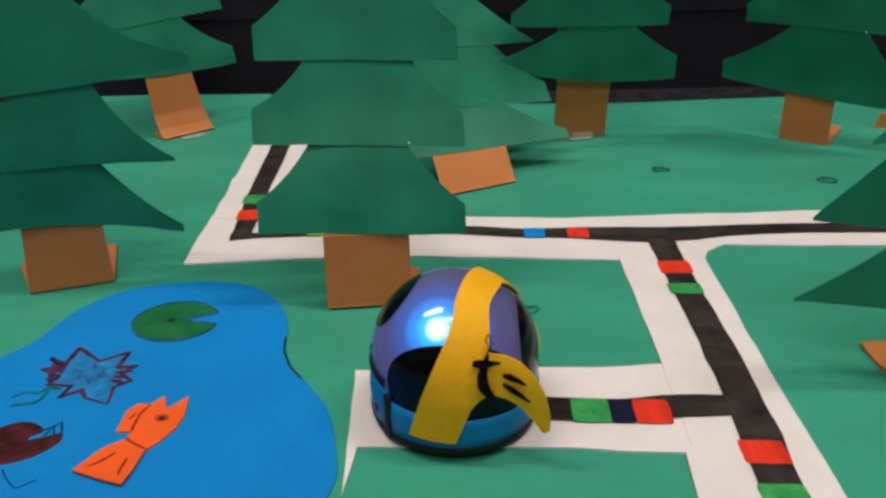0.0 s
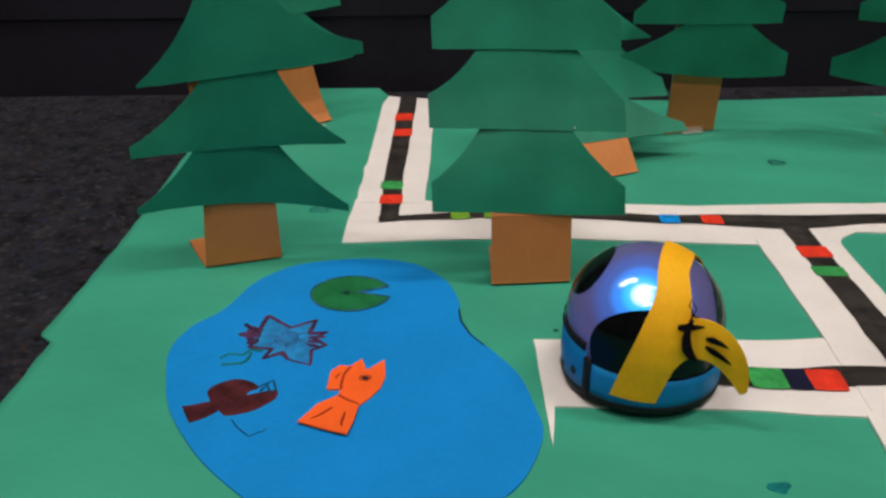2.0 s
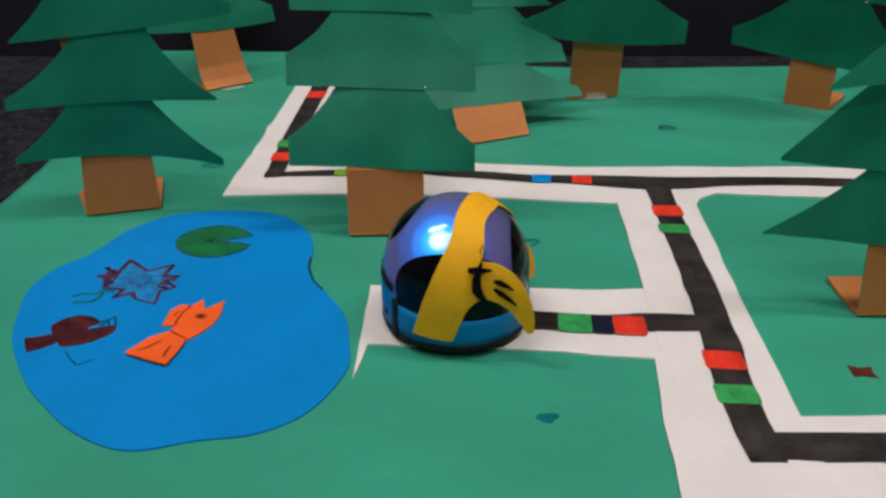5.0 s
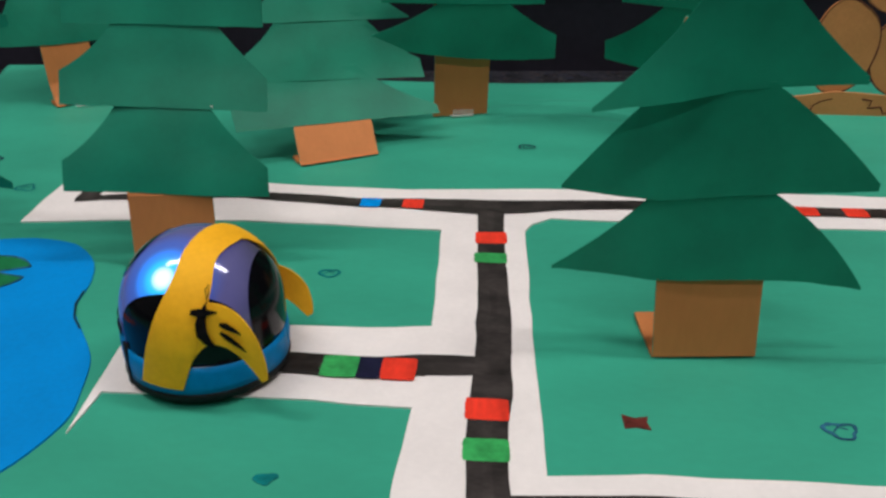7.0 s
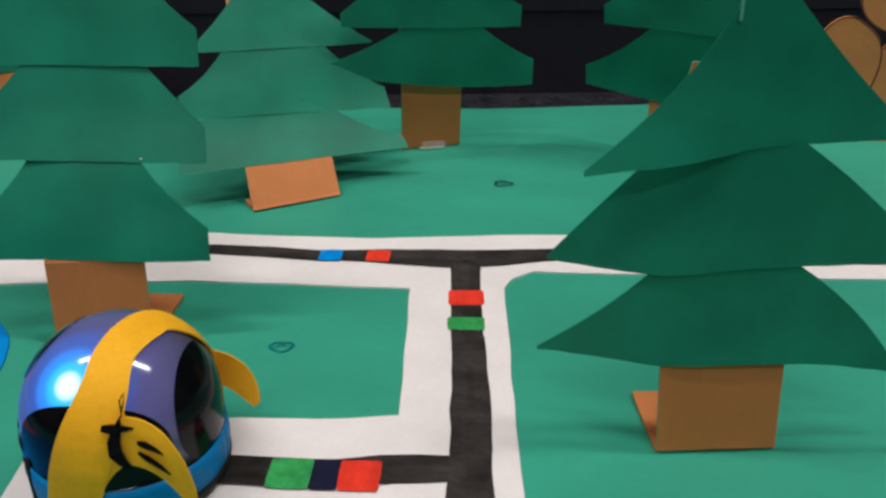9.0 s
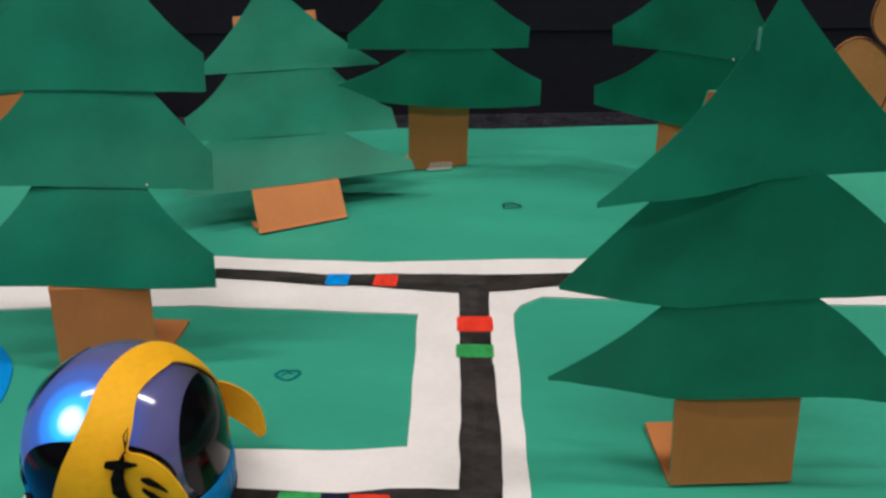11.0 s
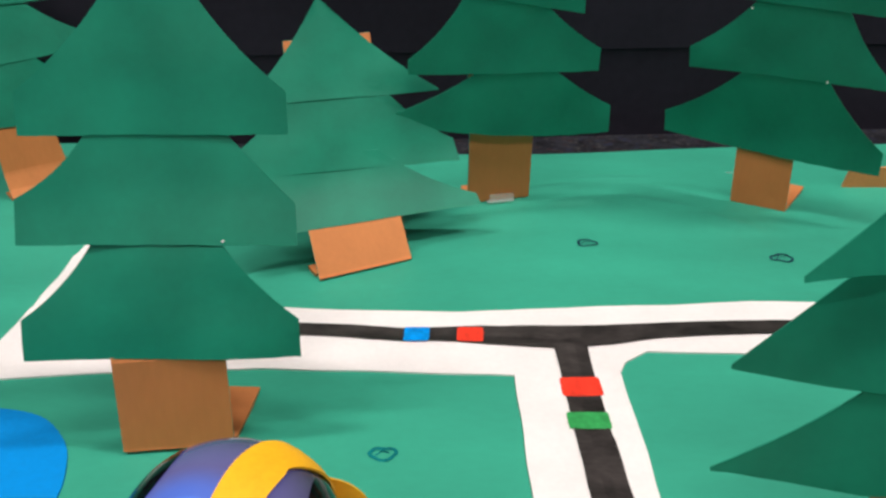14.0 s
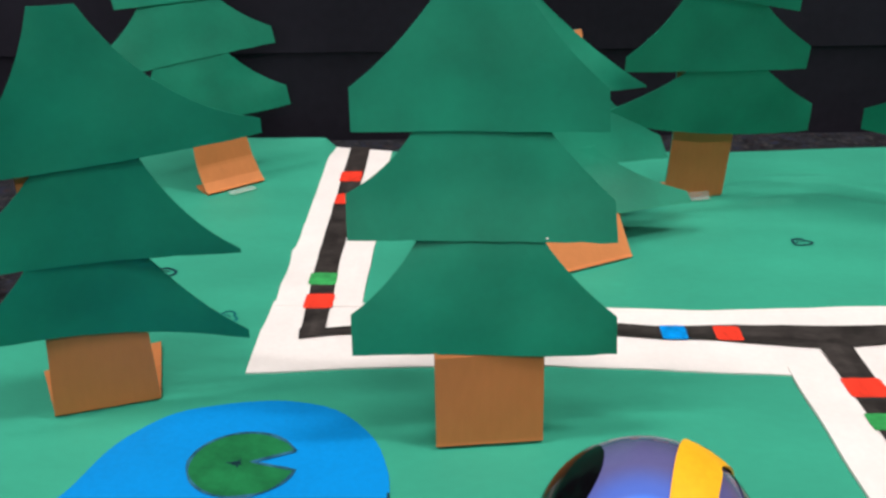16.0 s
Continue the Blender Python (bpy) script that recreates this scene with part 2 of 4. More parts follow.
def shell(rows, inner):
    """A bent sheet between two grids of points."""
    bm = slab(rows, Vector((0, 0, 0)))
    n = len(rows) * len(rows[0])
    bm.verts.ensure_lookup_table()
    for v, p in zip(bm.verts[n:], [p for row in inner for p in row]):
        v.co = p
    return bm


def box(x0, y0, z0, x1, y1, z1, bm=None, bevel=0.0):
    bm = bm or bmesh.new()
    made = bmesh.ops.create_cube(bm, size=1.0)["verts"]
    for v in made:
        v.co = Vector(((x0 + x1) / 2 + v.co.x * (x1 - x0), (y0 + y1) / 2 + v.co.y * (y1 - y0), (z0 + z1) / 2 + v.co.z * (z1 - z0)))
    if bevel:
        bmesh.ops.bevel(bm, geom=bm.edges[:], offset=bevel, segments=2, affect="EDGES")
    return bm


def mm(points):
    return [tuple(c * MM for c in p) for p in points]


# ---- room ----
def room():
    x0, x1, y0, y1, h = -2.4, 2.6, -3.4, 0.42, CEILING
    tagged(link_mesh("floor", box(x0, y0, -0.08, x1, y1 + 0.1, -0.0012), M_CARPET), "dark grey speckled carpet floor", "floor", kind="structure")
    bm = box(-2.6, 0, 0.034, 2.6, 0.1, h)
    north = link_mesh("wall_north", bm, M_BLACK)
    north.matrix_world = pose(0.13, 0.235, 0, 0, 0, 4.0)
    tagged(north, "black painted wall behind the paper landscape", "wall", kind="structure")
    tagged(link_mesh("wall_south", box(x0, y0 - 0.1, -0.08, x1, y0, h), M_PLASTER), "plain pale painted wall", "wall", kind="structure")
    tagged(link_mesh("wall_west", box(x0 - 0.1, y0 - 0.1, -0.08, x0, y1 + 0.1, h), M_PLASTER), "plain pale painted wall", "wall", kind="structure")
    tagged(link_mesh("wall_east", box(x1, y0 - 0.1, -0.08, x1 + 0.1, y1 + 0.1, h), M_PLASTER), "plain pale painted wall", "wall", kind="structure")
    tagged(link_mesh("ceiling", box(x0 - 0.1, y0 - 0.1, h, x1 + 0.1, y1 + 0.1, h + 0.1), M_CEIL), "white tiled office ceiling", "ceiling", kind="structure")
    base = link_mesh("baseboard", box(-2.6, 0.0008, -0.08, 2.6, 0.1, 0.03396), M_BLACK)
    base.matrix_world = pose(0.13, 0.235, 0, 0, 0, 4.0)
    tagged(base, "low black rubber baseboard along the wall", "baseboard", kind="structure")
    first = None
    for lx, ly, _ in LAMPS:
        if first is None:
            first = thing("ceiling_light", (lx, ly, h), label="white steel ceiling light with a glowing flat diffuser", category="ceiling light", group="ceiling lights")
            bm = bmesh.new()
            for a in ((-0.63, -0.17, -0.05, 0.63, -0.145, 0), (-0.63, 0.145, -0.05, 0.63, 0.17, 0), (-0.63, -0.145, -0.05, -0.605, 0.145, 0), (0.605, -0.145, -0.05, 0.63, 0.145, 0)):
                box(*a, bm=bm)
            part("frame", bm, M_METAL, first)
            part("diffuser", box(-0.604, -0.144, -0.045, 0.604, 0.144, -0.03), GLOW, first, "glowing white diffuser")
        else:
            copy_thing(first, pose(lx, ly, h))


room()


# ---- paper ground and roads ----
CREASES = [(80, 153.6, 103, 158.5, 1.3), (114, 172, 138, 156, 1.3), (72, 163, 97, 174, 0.8), (129, 147, 148, 131, 1.2), (95, 178, 122, 180, 0.8), (106, 163, 130, 150, 0.8)]


def ripple(x, y):
    """The paper's waves behind the upper road, in metres."""
    w = min(1.0, max(0.0, (y - 0.092) / 0.03)) * min(1.0, max(0.0, (x + 0.022) / 0.03))
    z = w * 1.0 * MM * (noise.noise(Vector((x * 9, y * 42, 3.1))) + 0.25)
    for x0, y0, x1, y1, high in CREASES:
        dx, dy = x1 - x0, y1 - y0
        n2 = dx * dx + dy * dy
        t = ((x / MM - x0) * dx + (y / MM - y0) * dy) / n2
        d = ((x / MM - x0) * dy - (y / MM - y0) * dx) / math.sqrt(n2)
        z += high * MM * math.exp(-(d / 2.5) ** 2) * math.exp(-((t - 0.5) / 0.42) ** 4)
    return z


def ground():
    left = [(-105, -250), (-111.6, -50), (-112.4, -20), (-113, 0.8), (-116.9, 3.9), (-117.2, 30), (-118.4, 66), (-121.4, 110), (-124.8, 159), (-131, 190), (-136, 207)]
    back = [(-136, 207), (-110, 209), (-62, 210), (-34, 205.5), (20, 207), (86, 207.5), (166, 215), (330, 223)]

    def along(line, v, a, b):
        for p, q in zip(line, line[1:]):
            if p[a] <= v <= q[a]:
                return p[b] + (q[b] - p[b]) * (v - p[a]) / (q[a] - p[a])
        return line[0][b] if v < line[0][a] else line[-1][b]

    rows, ny, nx = [], 330, 190
    for i in range(ny + 1):
        row = []
        for j in range(nx + 1):
            s = i / ny
            y = -250 + 470 * s
            x0 = along(left, min(y, 207), 1, 0)
            x = x0 + (330 - x0) * j / nx
            yb = along(back, x, 0, 1)
            y = -250 + (yb + 250) * s
            y += 0.4 * noise.noise(Vector((x * 0.05, y * 0.05, 9)))
            if j == 0:
                x += 0.5 * noise.noise(Vector((2.2, y * 0.12, 4)))
            row.append(Vector((x * MM, y * MM, ripple(x * MM, y * MM) + (4.0 * MM * max(0.0, (s - 0.94) / 0.06) ** 2 * min(1.0, max(0.0, (-56 - x) / 3))))))
        rows.append(row)
    ob = link_mesh("ground", slab(rows, Vector((0, 0, -0.6 * MM))), M_GROUND, smooth=False)
    for p in ob.data.polygons:
        p.use_smooth = len(p.vertices) == 4 and abs(p.normal.z) > 0.8
    return tagged(ob, "large green paper sheet laid flat on the carpet", "ground", kind="structure")


GROUND = ground()
Z_ROAD, Z_ROAD2, Z_INK = 0.40 * MM, 0.62 * MM, 0.80 * MM


def road(points, z, label, seed):
    bm = cutout(resample(mm(points), 3 * MM, True), -0.02 * MM, z, 0.45 * MM, seed, lift=lambda x, y: max(0.0, ripple(x, y)) if y > 0.1 else 0.0)
    return tagged(link_mesh("road", bm, M_WHITE), label, "paper road", kind="structure")


road_h = road([(-53, 51.5), (-24, 54.3), (10, 56.4), (43, 55), (66.5, 54), (90, 54), (92.2, 59.5), (98, 64.2), (119, 62.9), (140, 63.3), (164, 62.2), (330, 62), (330, 87), (199, 86.5), (147, 88), (128, 88.5), (108, 86.3), (90, 85.4), (56, 82.6), (24, 83.6), (10, 85), (-27, 83.6), (-31, 84.8), (-53.6, 84.8), (-53.6, 70)],
              Z_ROAD, "hand-cut white paper road with a black marker line", 2)
road_l = road([(-53.2, 82), (-31, 82), (-31.6, 123), (-32.6, 150), (-34.4, 204.6), (-57.5, 209), (-54, 117.5), (-54.6, 115.5), (-53.4, 100)],
              Z_ROAD2, "white paper road running towards the black wall", 3)
road_v = road([(64.6, -73), (65.1, -45), (66.2, -28), (67.8, -27), (67.8, 1.6), (67.6, 28), (66.8, 57), (90.2, 57), (90.2, 50), (90.6, 5), (91.2, -27), (92, -49), (92, -73)],
              Z_ROAD2, "white paper road joining the two long roads", 4)
road_s = road([(0.2, -1), (18, 0), (37, 0.5), (52, 0.6), (69, 2), (69, -29), (47, -27.5), (28, -27), (3.6, -27.6), (2.4, -40.5), (1.6, -27.6)],
              Z_ROAD, "short white paper dead-end road beside the pond", 5)
road_b = road([(66, -49), (92, -47), (109, -45.4), (180, -46), (330, -46), (330, -74), (180, -72), (66, -71.5)],
              Z_ROAD, "white paper road along the near side", 6)


def ink(parent, points, width, material, name="marker_line", label="", z=Z_INK, seed=1, jitter=0.3 * MM):
    w = [a * MM for a in width] if isinstance(width, (list, tuple)) else width * MM
    if name != "marker_line":
        return part(name, stroke(mm(points), w, z, jitter, seed), material, parent, label)
    dense = resample(mm(points), 3 * MM, False)
    along = [0.0]
    for a, b in zip(points, points[1:]):
        along.append(along[-1] + math.dist(a, b) * MM)
    bm, at = bmesh.new(), [0.0]
    for p, q in zip(dense, dense[1:]):
        at.append(at[-1] + (q - p).length)
    first, k = 0, 0
    while first < len(dense) - 1:
        last = min(len(dense) - 1, first + 5 + int(4 * abs(noise.noise(Vector((first, seed, 2))))))
        last = len(dense) - 1 if len(dense) - 1 - last < 3 else last
        wide = [float(np.interp(v, along, w)) * (0.9 + 0.06 * (k % 2)) for v in at[first:last + 1]]
        stroke(dense[first:last + 1], wide, z + 0.002 * (k % 3) * MM, jitter, seed + k, bm=bm)
        first, k = max(last - 1, first + 1) if last < len(dense) - 1 else last, k + 1
    dense = resample(mm(points), 6 * MM, False)
    for k, side in enumerate((-1, 1)):
        line, wide, run = [], [], 0.0
        for i, p in enumerate(dense):
            d = (dense[min(i + 1, len(dense) - 1)] - dense[max(i - 1, 0)]).normalized()
            run += (p - dense[max(i - 1, 0)]).length
            at = float(np.interp(run, along, w))
            off = side * at * (0.30 + 0.05 * noise.noise(Vector((i * 0.7, k, seed))))
            line.append((p.x - d.y * off, p.y + d.x * off))
            wide.append(at * (0.36 + 0.07 * noise.noise(Vector((i * 0.5, k + 4, seed)))))
        stroke(line, wide, z + (0.008 + 0.008 * k) * MM, 0.2 * MM, seed + 7 + k, bm=bm)
    return part(name, bm, material, parent, label)


def mark(parent, a, b, width, material, label, seed, z=Z_INK + 0.06 * MM):
    """A filled patch of marker across the line, its corners rounded and its edges uneven."""
    a, b = Vector(a), Vector(b)
    d = (b - a).normalized()
    side = Vector((-d.y, d.x)) * width / 2
    skew = d * 0.5 * noise.noise(Vector((seed, 3.3, 1)))
    ring = resample([a + side + skew, b + side + skew, b - side - skew, a - side - skew], 0.9, True)
    mid, pts = (a + b) / 2, []
    for i, p in enumerate(ring):
        out = p - mid
        reach = max(abs(out.dot(d)) / ((b - a).length / 2), abs(out.dot(side.normalized())) / (width / 2))
        corner = min(abs(out.dot(d)) / ((b - a).length / 2), abs(out.dot(side.normalized())) / (width / 2))
        pull = 1 - 0.045 * max(0.0, corner - 0.7) / 0.3 + 0.05 * noise.noise(Vector((p.x * 0.9, p.y * 0.9, seed))) * reach
        pts.append(mid + out * pull)
    return part("colour_mark", cutout(mm(pts), z - 0.04 * MM, z), material, parent, label)


# upper road
ink(road_h, [(-44, 68.2), (-37, 69.3), (-22, 71.5), (-5, 73.4), (6, 74.3), (12, 74.1), (28, 72.8), (41, 71), (50, 71.2), (61, 71)], [5, 3.6, 5, 3.2, 3, 5.6, 6, 6.4, 6.4, 8.5], M_INK, seed=11, z=Z_INK - 0.03 * MM)
ink(road_h, [(60, 71), (77, 70), (90, 71), (100, 72.8), (114, 74.2), (126, 74.7), (142, 74.8), (155, 74.2), (168, 73.4), (190, 73), (240, 74), (330, 73)], [8.6, 10.4, 9.2, 7.4, 6.5, 6.5, 6.6, 6.4, 6.3, 6.4, 6.4, 6.4], M_INK, seed=12)
mark(road_h, (41.8, 71), (47.8, 71), 6.4, M_INKBLUE, "bright blue marker patch", 13)
mark(road_h, (54.4, 71), (60.6, 70.9), 6.6, M_INKRED, "red marker patch", 14)
mark(road_h, (-21.9, 71.3), (-16.2, 72), 5.4, M_INKLIME, "lime green marker patch", 15)
mark(road_h, (-11.7, 72.4), (-7.6, 72.9), 5.0, M_INKLIME, "lime green marker patch", 16)
mark(road_h, (169.7, 73.3), (176.1, 73), 6.4, M_INKRED, "red marker patch", 17)
mark(road_h, (183.6, 73), (190.2, 73), 6.4, M_INKRED, "red marker patch", 18)
# road towards the wall
ink(road_l, [(-41, 67), (-41.6, 84), (-43, 103), (-44.4, 147), (-46.4, 208)], [6, 6.2, 6.8, 7.2, 7.8], M_INK, seed=21, z=Z_INK + 0.03 * MM)
for y0, y1, x, m_, n_ in ((181, 171, -46, M_INKRED, "red"), (159.5, 150.5, -44.6, M_INKRED, "red"), (100.4, 93.4, -43, M_INKGREEN, "green"), (88.2, 80.6, -42, M_INKRED, "red")):
    mark(road_l, (x, y0), (x + 0.3, y1), 7.4, m_, n_ + " marker patch", 22 + int(y1))
# joining road
ink(road_v, [(80.6, 67), (80.7, 52), (81.1, 37), (81.9, 10), (81.9, -9), (81.7, -24), (80.8, -38), (81.4, -53), (82, -61.5)], [8.2, 7.4, 7.6, 8, 8.2, 8.6, 8, 7.6, 7], M_INK, seed=31, z=Z_INK + 0.03 * MM)
for y0, y1, m_, n_ in ((52.4, 45.2, M_INKRED, "red"), (39.4, 33.8, M_INKGREEN, "green"), (-25.3, -32.2, M_INKRED, "red"), (-37.8, -44.2, M_INKGREEN, "green")):
    mark(road_v, (80.8, y0), (80.9, y1), 8.6, m_, n_ + " marker patch", 32 + int(y0))
# dead end
ink(road_s, [(24, -14), (34, -14.8), (47, -15.4), (58, -15.6), (66, -14.2), (79, -13.6)], [7.2, 8, 8, 8.2, 8, 7.6], M_INK, seed=41, z=Z_INK - 0.03 * MM)
for x0, x1, m_, n_ in ((10, 17, M_INKRED, "red"), (17, 24, M_INKBLUE, "bright blue"), (46, 53.7, M_INKGREEN, "green"), (53.7, 58.6, M_INKNAVY, "navy"), (58.6, 66, M_INKRED, "red")):
    mark(road_s, (x0, -15 + 0.02 * (10 - x0)), (x1, -15 + 0.02 * (10 - x1)), 8, m_, n_ + " marker patch", 42 + int(x0))
# near road
ink(road_b, [(78.6, -57), (92, -56.4), (106, -55.4), (150, -56), (330, -56)], [8.4, 8.6, 8.4, 8.2, 8.2], M_INK, seed=51, z=Z_INK - 0.06 * MM)


# ---- pond and what is drawn on it ----
def pond():
    edge = [(-72, 25), (-64.5, 35), (-55.5, 39), (-43, 41), (-31, 38.2), (-22.4, 29.5), (-18, 18.5), (-16.6, 6), (-10.8, -3.9), (-4.4, -14.3), (-0.6, -27), (0.4, -38), (-4.6, -52), (-12.5, -59.2), (-24, -62.4), (-36, -66), (-48, -61.5), (-60, -52), (-68.8, -42), (-77, -29), (-83, -11), (-81.6, 2), (-76.2, 10.5)]
    ob = link_mesh("pond", cutout(spline(mm(edge), 5), -0.02 * MM, 0.42 * MM, 0.3 * MM, 61), M_POND)
    tagged(ob, "blue paper pond cutout lying on green paper", "paper pond")
    # thin dark line following the pond's edge at the notch
    pen = stroke(mm([(-17.6, 13), (-16.9, 7), (-14.4, 0.5), (-11, -4.2)]), 0.5 * MM, 0.47 * MM, 0.1 * MM)
    part("pen_line", pen, M_INKGREY, ob, "thin dark line along the notch")
    # starburst
    pts = [(-69, 3.6), (-64.9, -0.4), (-64.3, 7.8), (-62.1, 6), (-57.6, 2.1), (-52.1, 6.2), (-52.6, -0.3), (-48.5, 0.5), (-51, -2.6), (-47.7, -5.4), (-50.8, -7.7), (-49.9, -13.8), (-55.4, -11.8), (-57.2, -9), (-61.2, -11.9), (-60, -7.5), (-65.5, -6.9), (-64, -3.9), (-69.2, -1.1), (-65.3, -0.1)]
    mid = Vector((-57.6, -2.8))
    wash = [mid + (Vector(p) - mid) * 0.9 for p in pts]
    part("star_wash", cutout(resample(mm(wash), 1.2 * MM, True), 0.40 * MM, 0.46 * MM, 0.3 * MM, 60), M_INKWASH, ob, "pale blue pencil wash inside the starburst")
    thick = [(0.9 + 0.5 * noise.noise(Vector((i * 0.8, 2, 6)))) * MM for i in range(len(pts))]
    part("starburst_outline", stroke(mm(pts + pts[:1]), thick + thick[:1], 0.5 * MM, 0.4 * MM, 62, step=0.7 * MM), M_INKPLUM, ob, "plum marker starburst")
    bm = bmesh.new()
    for k in range(5):
        stroke(mm([(-68.4 + 0.5 * k, 3.0 - 2.1 * k), (-66.2, 1.7 - 1.7 * k), (-63.9, 0.4 - 1.3 * k)]), [0.6 * MM, 1.5 * MM, 0.9 * MM], (0.51 + 0.01 * k) * MM, 0.3 * MM, 63 + k, bm=bm)
    for k in range(4):
        stroke(mm([(-48.2 - 0.3 * k, 0.4 - 2.2 * k), (-50.6, -0.1 - 1.9 * k), (-52.4, -0.8 - 1.5 * k)]), [0.5 * MM, 1.3 * MM, 0.7 * MM], (0.51 + 0.01 * k) * MM, 0.25 * MM, 70 + k, bm=bm)
    part("ray_drawing", bm, M_INKPLUM, ob, "plum marker rays")
    bm = stroke(mm([(-57.4 + (0.8 + 0.12 * k) * math.cos(k * 0.9), -2.6 + (0.9 + 0.14 * k) * math.sin(k * 0.9)) for k in range(22)]), 0.45 * MM, 0.5 * MM, 0.1 * MM)
    for k in range(6):
        a = 0.5 + 1.05 * k
        stroke(mm([(-57.6 + 2.2 * math.cos(a), -2.8 + 2.0 * math.sin(a)), (-57.4 + 4.4 * math.cos(a + 0.25), -2.7 + 4.2 * math.sin(a + 0.25)), (-57.6 + 6.0 * math.cos(a + 0.1), -2.9 + 5.4 * math.sin(a + 0.1))]), [0.3 * MM, 0.5 * MM, 0.2 * MM], 0.5 * MM, 0.1 * MM, 74 + k, bm=bm)
    part("scribble", bm, M_INKPALE, ob, "faint blue scribble")
    bm = stroke(mm([(-70.9, -11.9), (-69.2, -9.9), (-65.9, -10.3), (-64.8, -8), (-61.8, -8.6)]), 0.75 * MM, 0.5 * MM, 0.2 * MM, 65)
    stroke(mm([(-69.8, -14.5), (-65.3, -13.6), (-64.4, -12), (-64.4, -9.1)]), 0.75 * MM, 0.52 * MM, 0.2 * MM, 66, bm=bm)
    part("weed_drawing", bm, M_INKWEED, ob, "green marker weed strokes")
    # brown bird-like fish
    body = spline(mm([(-69.5, -25.8), (-68.6, -22.3), (-65.2, -20.2), (-61.7, -20.7), (-59.1, -23), (-60.7, -24.6), (-60.9, -25.8), (-58.8, -25), (-56.5, -24.1), (-55.1, -23.9), (-54.6, -26.4), (-55.8, -28.7), (-58.7, -31.6), (-63.1, -33.3), (-65, -32.1)]), 4)
    part("drawn_fish_body", cutout(body, 0.40 * MM, 0.5 * MM, 0.25 * MM, 67), M_INKBROWN, ob, "maroon marker fish body")
    tail = resample(mm([(-67.9, -28.2), (-71.8, -30), (-73.5, -30.5), (-71.5, -34.1), (-70.2, -36.1), (-67.7, -34.3), (-65.6, -31.8)]), 1.2 * MM, True)
    part("drawn_fish_tail", cutout(tail, 0.40 * MM, 0.51 * MM, 0.2 * MM, 68), M_INKBROWN, ob, "maroon marker fish tail")
    bm = stroke(mm([(-59.5, -23), (-57.8, -21.6), (-56.7, -20.2), (-55.4, -23.5), (-56.1, -25.5), (-57.6, -22.2), (-58.6, -24.6)]), 0.45 * MM, 0.56 * MM, 0.1 * MM)
    stroke(mm([(-62, -34.7), (-60.2, -37.2), (-57.2, -40), (-54.3, -37.6)]), 0.25 * MM, 0.56 * MM, 0.1 * MM, bm=bm)
    part("pen_scribble", bm, M_INKGREY, ob, "thin dark pen strokes")
    return ob


pond()


def lily_pad():
    cx, cy, pts = -45.7, 20.2, []
    for k in range(41):
        a = math.radians(25 + (350 - 25) * k / 40)
        pts.append((cx + 10.3 * math.cos(a), cy + 9.4 * math.sin(a)))
    pts.append((cx + 1.6, cy + 0.5))
    ob = link_mesh("lily_pad", cutout(mm(pts), 0.40 * MM, 0.56 * MM, 0.25 * MM, 71), M_LILY)
    tagged(ob, "round dark green lily pad with a notch on the pond", "lily pad")
    part("outline", stroke(mm(pts), [(0.65 + 0.45 * noise.noise(Vector((k * 0.3, 1, 7)))) * MM for k in range(len(pts) + 1)], 0.62 * MM, 0.25 * MM, 72, closed=True), M_INKSLATE, ob, "dark pen outline")
    bm = bmesh.new()
    for k in range(7):
        a = k * 0.93 + 0.3
        stroke(mm([(cx - 1.2, cy), (cx - 1.2 + (1.1 + 0.9 * (k % 2)) * math.cos(a), cy + (0.8 + 0.5 * (k % 2)) * math.sin(a))]), [0.7 * MM, 0.25 * MM], (0.62 + 0.005 * k) * MM, 0.1 * MM, bm=bm)
    part("centre_star", bm, M_INKGREY, ob, "small dark pen star")


lily_pad()


